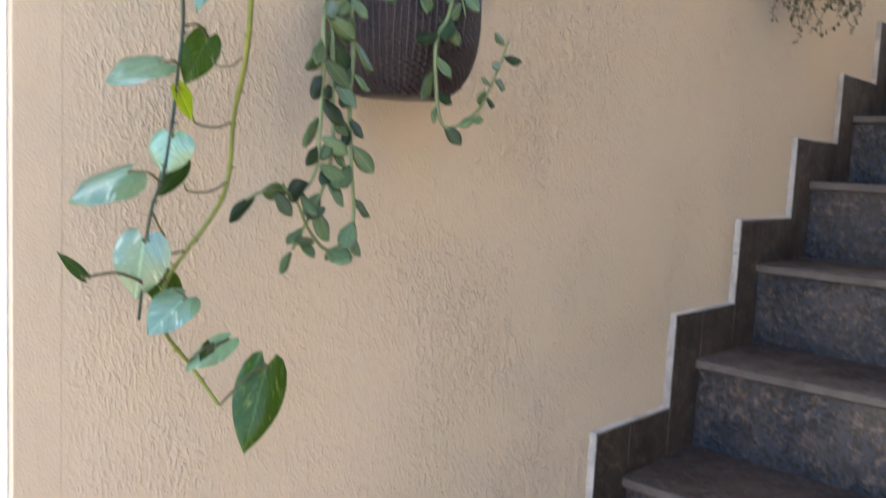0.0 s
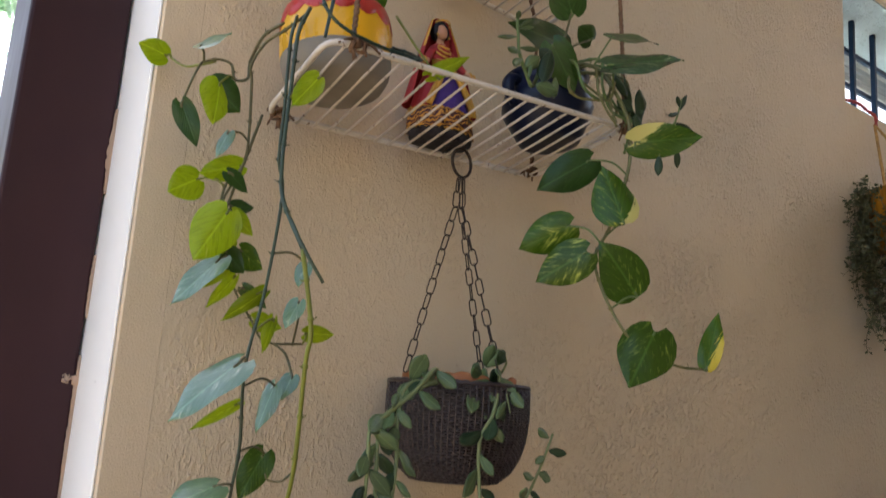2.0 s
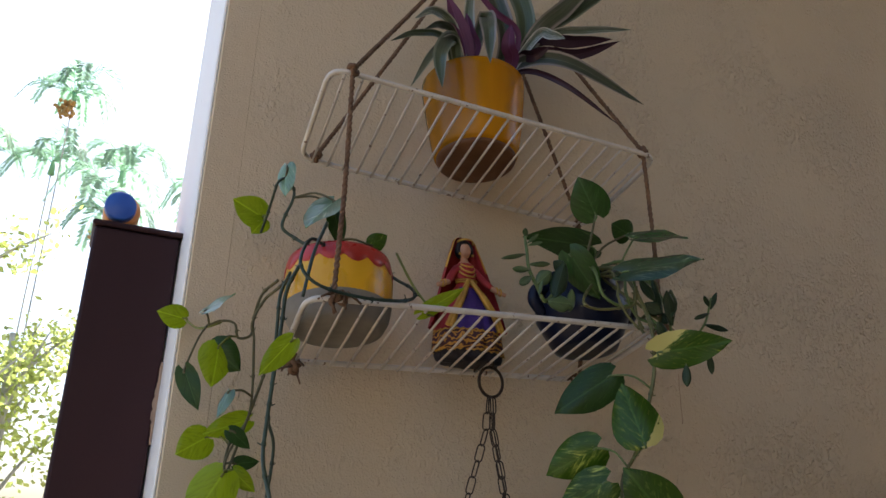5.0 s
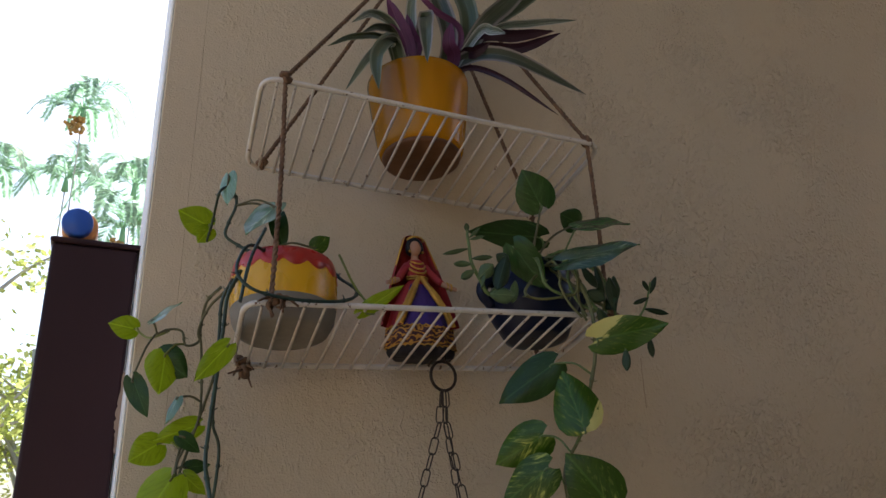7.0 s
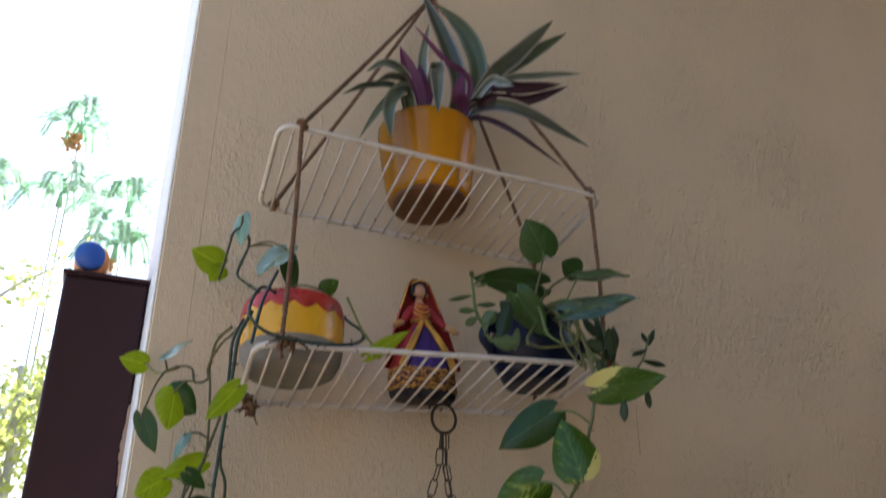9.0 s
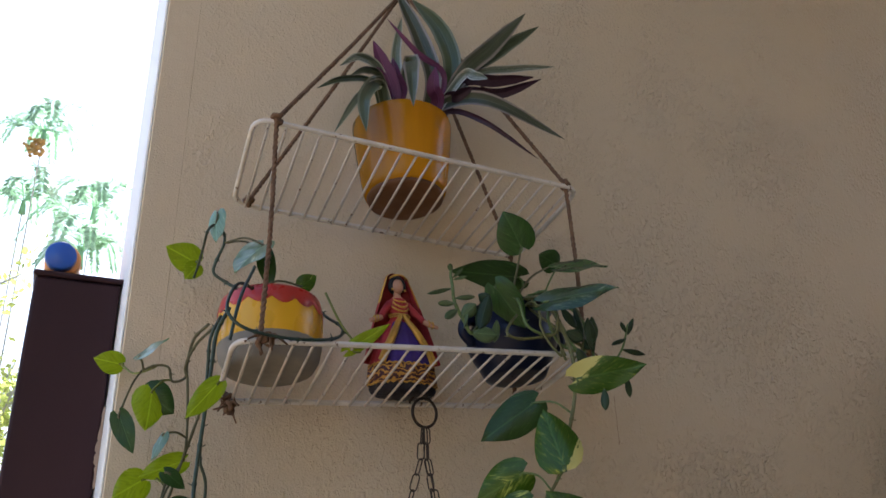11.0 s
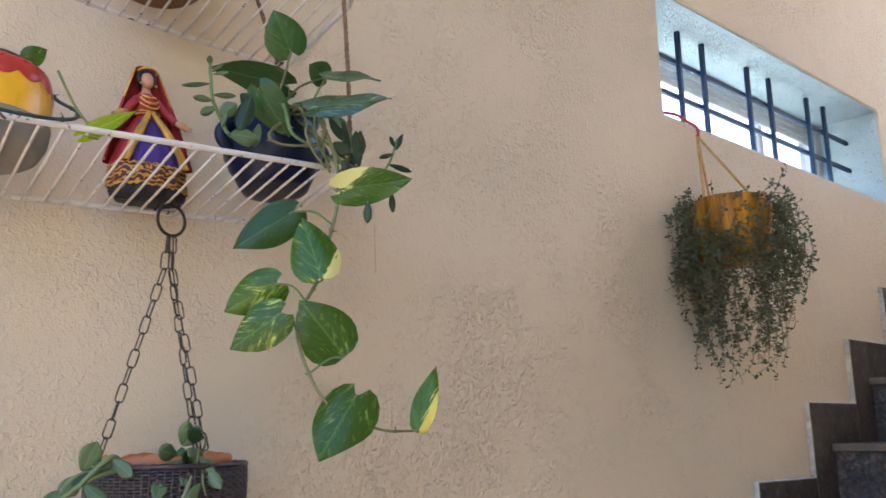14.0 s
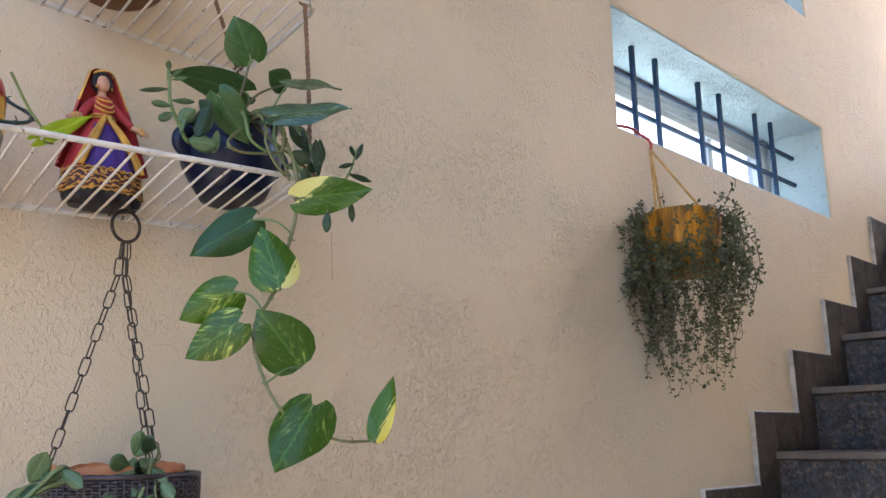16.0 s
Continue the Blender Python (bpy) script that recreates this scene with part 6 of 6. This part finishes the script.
# wiry sprigs that stand out from the mass
for k in range(26):
    a = rng.uniform(0, 2 * math.pi)
    p = HP + Vector((0.085 * math.cos(a), 0.085 * math.sin(a), rng.uniform(0.06, 0.125)))
    p.y = min(p.y, WALL - 0.012)
    trail(p, Vector((math.cos(a), math.sin(a), rng.uniform(-0.2, 0.9))).normalized(), rng.uniform(0.07, 0.13), rng.uniform(-0.03, 0.10), rng.uniform(1.15, 1.5), 0.45)
for k in range(12):
    a = rng.uniform(0, 2 * math.pi)
    p = HP + Vector((0.07 * math.cos(a), 0.06 * math.sin(a), -0.06))
    trail(p, Vector((0.3 * math.cos(a), 0.3 * math.sin(a), -1)).normalized(), rng.uniform(0.17, 0.24), 0.22, rng.uniform(0.9, 1.4), 0.5)
own(part("twig_mass", tw_bm, "stem_brown", label="thin brown trailing twigs", kind="stuff"), bush)
own(part("foliage", lf_bm, "tiny", label="many tiny dull green leaves", kind="stuff"), bush)


# ---- trees beyond the wall ----
def palm(at, height, crown, seed, fruit=True, lean=0.0):
    rg = random.Random(seed)
    at = Vector(at)
    tr = thing("palm_tree", at, "tall slender palm with a feathery green crown", "tree", "palms")
    top = at + Vector((lean, 0, height))
    bm = bmesh.new()
    line = smooth_line([at, at.lerp(top, 0.4) + Vector((lean * -0.1, 0, 0)), top], 10)
    tube(bm, line, 0.028, 10, taper=0.7, uneven=0.05)
    own(part("trunk", bm, "trunk"), tr)
    bm = bmesh.new()
    tube(bm, [top, top + Vector((0, 0, crown * 0.18)), top + Vector((0, 0, crown * 0.35))], 0.11, 10, taper=0.5)
    own(part("crownshaft", bm, "frond"), tr)
    base = top + Vector((0, 0, crown * 0.3))
    for k in range(9):
        a = 2 * math.pi * k / 9 + rg.uniform(-0.2, 0.2)
        up = rg.uniform(0.1, 1.9)
        ln = crown * rg.uniform(0.7, 1.2)
        d = Vector((math.cos(a), math.sin(a), 0))
        pts = [base, base + d * ln * 0.35 + Vector((0, 0, ln * 0.38 * up)), base + d * ln * 0.75 + Vector((0, 0, ln * (0.36 * up - 0.12))), base + d * ln + Vector((0, 0, ln * (0.25 * up - 0.5)))]
        axis = smooth_line(pts, 7)
        bm = bmesh.new()
        uvp = bm.loops.layers.uv.verify()
        tube(bm, axis, 0.02, 5, taper=0.3)
        for i in range(3, len(axis)):
            s = i / (len(axis) - 1)
            t = (axis[i] - axis[i - 1]).normalized()
            side = t.cross(Vector((0, 0, 1))).normalized()
            for sg in (-1, 1):
                for h in (0.0, 0.5):
                    p = axis[i].lerp(axis[i - 1], h)
                    l2 = ln * 0.36 * (1 - 0.55 * s) * rg.uniform(0.8, 1.1)
                    q = (side * sg + t * 0.55 + Vector((0, 0, rg.uniform(-0.55, 0.15)))).normalized()
                    w = t * 0.030 * crown
                    vs = [bm.verts.new(x) for x in (p - w * 0.6, p + q * l2 * 0.5 - w + Vector((0, 0, 0.02)), p + q * l2, p + q * l2 * 0.5 + w)]
                    f = bm.faces.new(vs)
                    for lp, uvv in zip(f.loops, ((0, 0), (-0.6, 0.5), (0, 1), (0.6, 0.5))):
                        lp[uvp].uv = uvv
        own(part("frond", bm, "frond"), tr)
    if fruit:
        bm = bmesh.new()
        for k in range(46):
            p = top + Vector((rg.gauss(-0.14, 0.10), rg.gauss(-0.15, 0.10), rg.uniform(-0.45, 0.05))) * (crown / 1.4)
            bmesh.ops.create_icosphere(bm, subdivisions=1, radius=0.07, matrix=Matrix.Translation(p))
        own(part("fruit_bunch", bm, "fruit", label="hanging cluster of orange palm fruit", kind="stuff"), tr)
    return tr


def broadleaf(at, height, spread, seed, count=2600, leaf_size=0.16):
    rg = random.Random(seed)
    at = Vector(at)
    tr = thing("leafy_tree", at, "sunlit yellow-green leafy tree with an open crown", "tree", "trees")
    bm = bmesh.new()
    tube(bm, smooth_line([at, at + Vector((0.1, 0, height * 0.35)), at + Vector((-0.1, 0.1, height * 0.75))], 6), 0.16, 9, taper=0.4)
    own(part("trunk", bm, "trunk"), tr)
    limbs = []
    for k in range(16):
        a, z = rg.uniform(0, 2 * math.pi), rg.uniform(0.22, 0.72)
        s = at + Vector((0, 0, height * z))
        e = s + Vector((math.cos(a) * spread * rg.uniform(0.5, 1), math.sin(a) * spread * rg.uniform(0.5, 1), height * rg.uniform(0.08, 0.28)))
        bm = bmesh.new()
        tube(bm, smooth_line([s, s.lerp(e, 0.5) + Vector((0, 0, 0.2)), e], 5), 0.06, 6, taper=0.3)
        own(part("limb", bm, "trunk"), tr)
        limbs.append((s, e))
    bm = bmesh.new()
    uvp = bm.loops.layers.uv.verify()
    hubs = [s.lerp(e, rg.uniform(0.45, 1.1)) + Vector((rg.gauss(0, 0.35), rg.gauss(0, 0.35), rg.gauss(0, 0.35))) for s, e in limbs for _ in range(5)]
    for k in range(count):
        h = rg.choice(hubs)
        p = h + Vector((rg.gauss(0, 0.30), rg.gauss(0, 0.30), rg.gauss(0, 0.26)))
        d = Vector((rg.uniform(-1, 1), rg.uniform(-1, 1), rg.uniform(-1, 0.5))).normalized()
        sd = d.cross(Vector((rg.uniform(-1, 1), rg.uniform(-1, 1), rg.uniform(-1, 1)))).normalized()
        l2 = leaf_size * rg.uniform(0.6, 1.2)
        f = bm.faces.new([bm.verts.new(q) for q in (p, p + d * l2 * 0.5 + sd * l2 * 0.3, p + d * l2, p + d * l2 * 0.5 - sd * l2 * 0.3)])
        for lp, uvv in zip(f.loops, ((0, 0), (-0.6, 0.5), (0, 1), (0.6, 0.5))):
            lp[uvp].uv = uvv
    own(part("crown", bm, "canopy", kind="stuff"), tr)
    return tr


GZ = FLOOR - 0.03
palm((-1.33, 25.7, GZ), 14.3, 1.45, 1)
palm((-1.61, 27.1, GZ), 12.5, 1.3, 2, False)
palm((0.43, 27.3, GZ), 12.6, 1.6, 5, False)
palm((0.26, 24.9, GZ), 10.2, 1.6, 3)
palm((-3.59, 26.8, GZ), 12.4, 1.4, 4, False)
palm((3.2, 27.0, GZ), 12.0, 1.7, 6)
palm((5.4, 26.0, GZ), 10.5, 1.6, 8, False)
broadleaf((-2.6, 20.0, GZ), 9.2, 1.8, 11, 2100, 0.21)
broadleaf((-1.3, 22.5, GZ), 8.6, 1.6, 12, 2100, 0.21)
broadleaf((1.4, 24.0, GZ), 9.0, 2.0, 13, 2100, 0.21)
broadleaf((-4.6, 22.0, GZ), 9.8, 2.2, 14, 2100, 0.21)
broadleaf((3.9, 23.0, GZ), 8.8, 2.0, 15, 4200, 0.2)
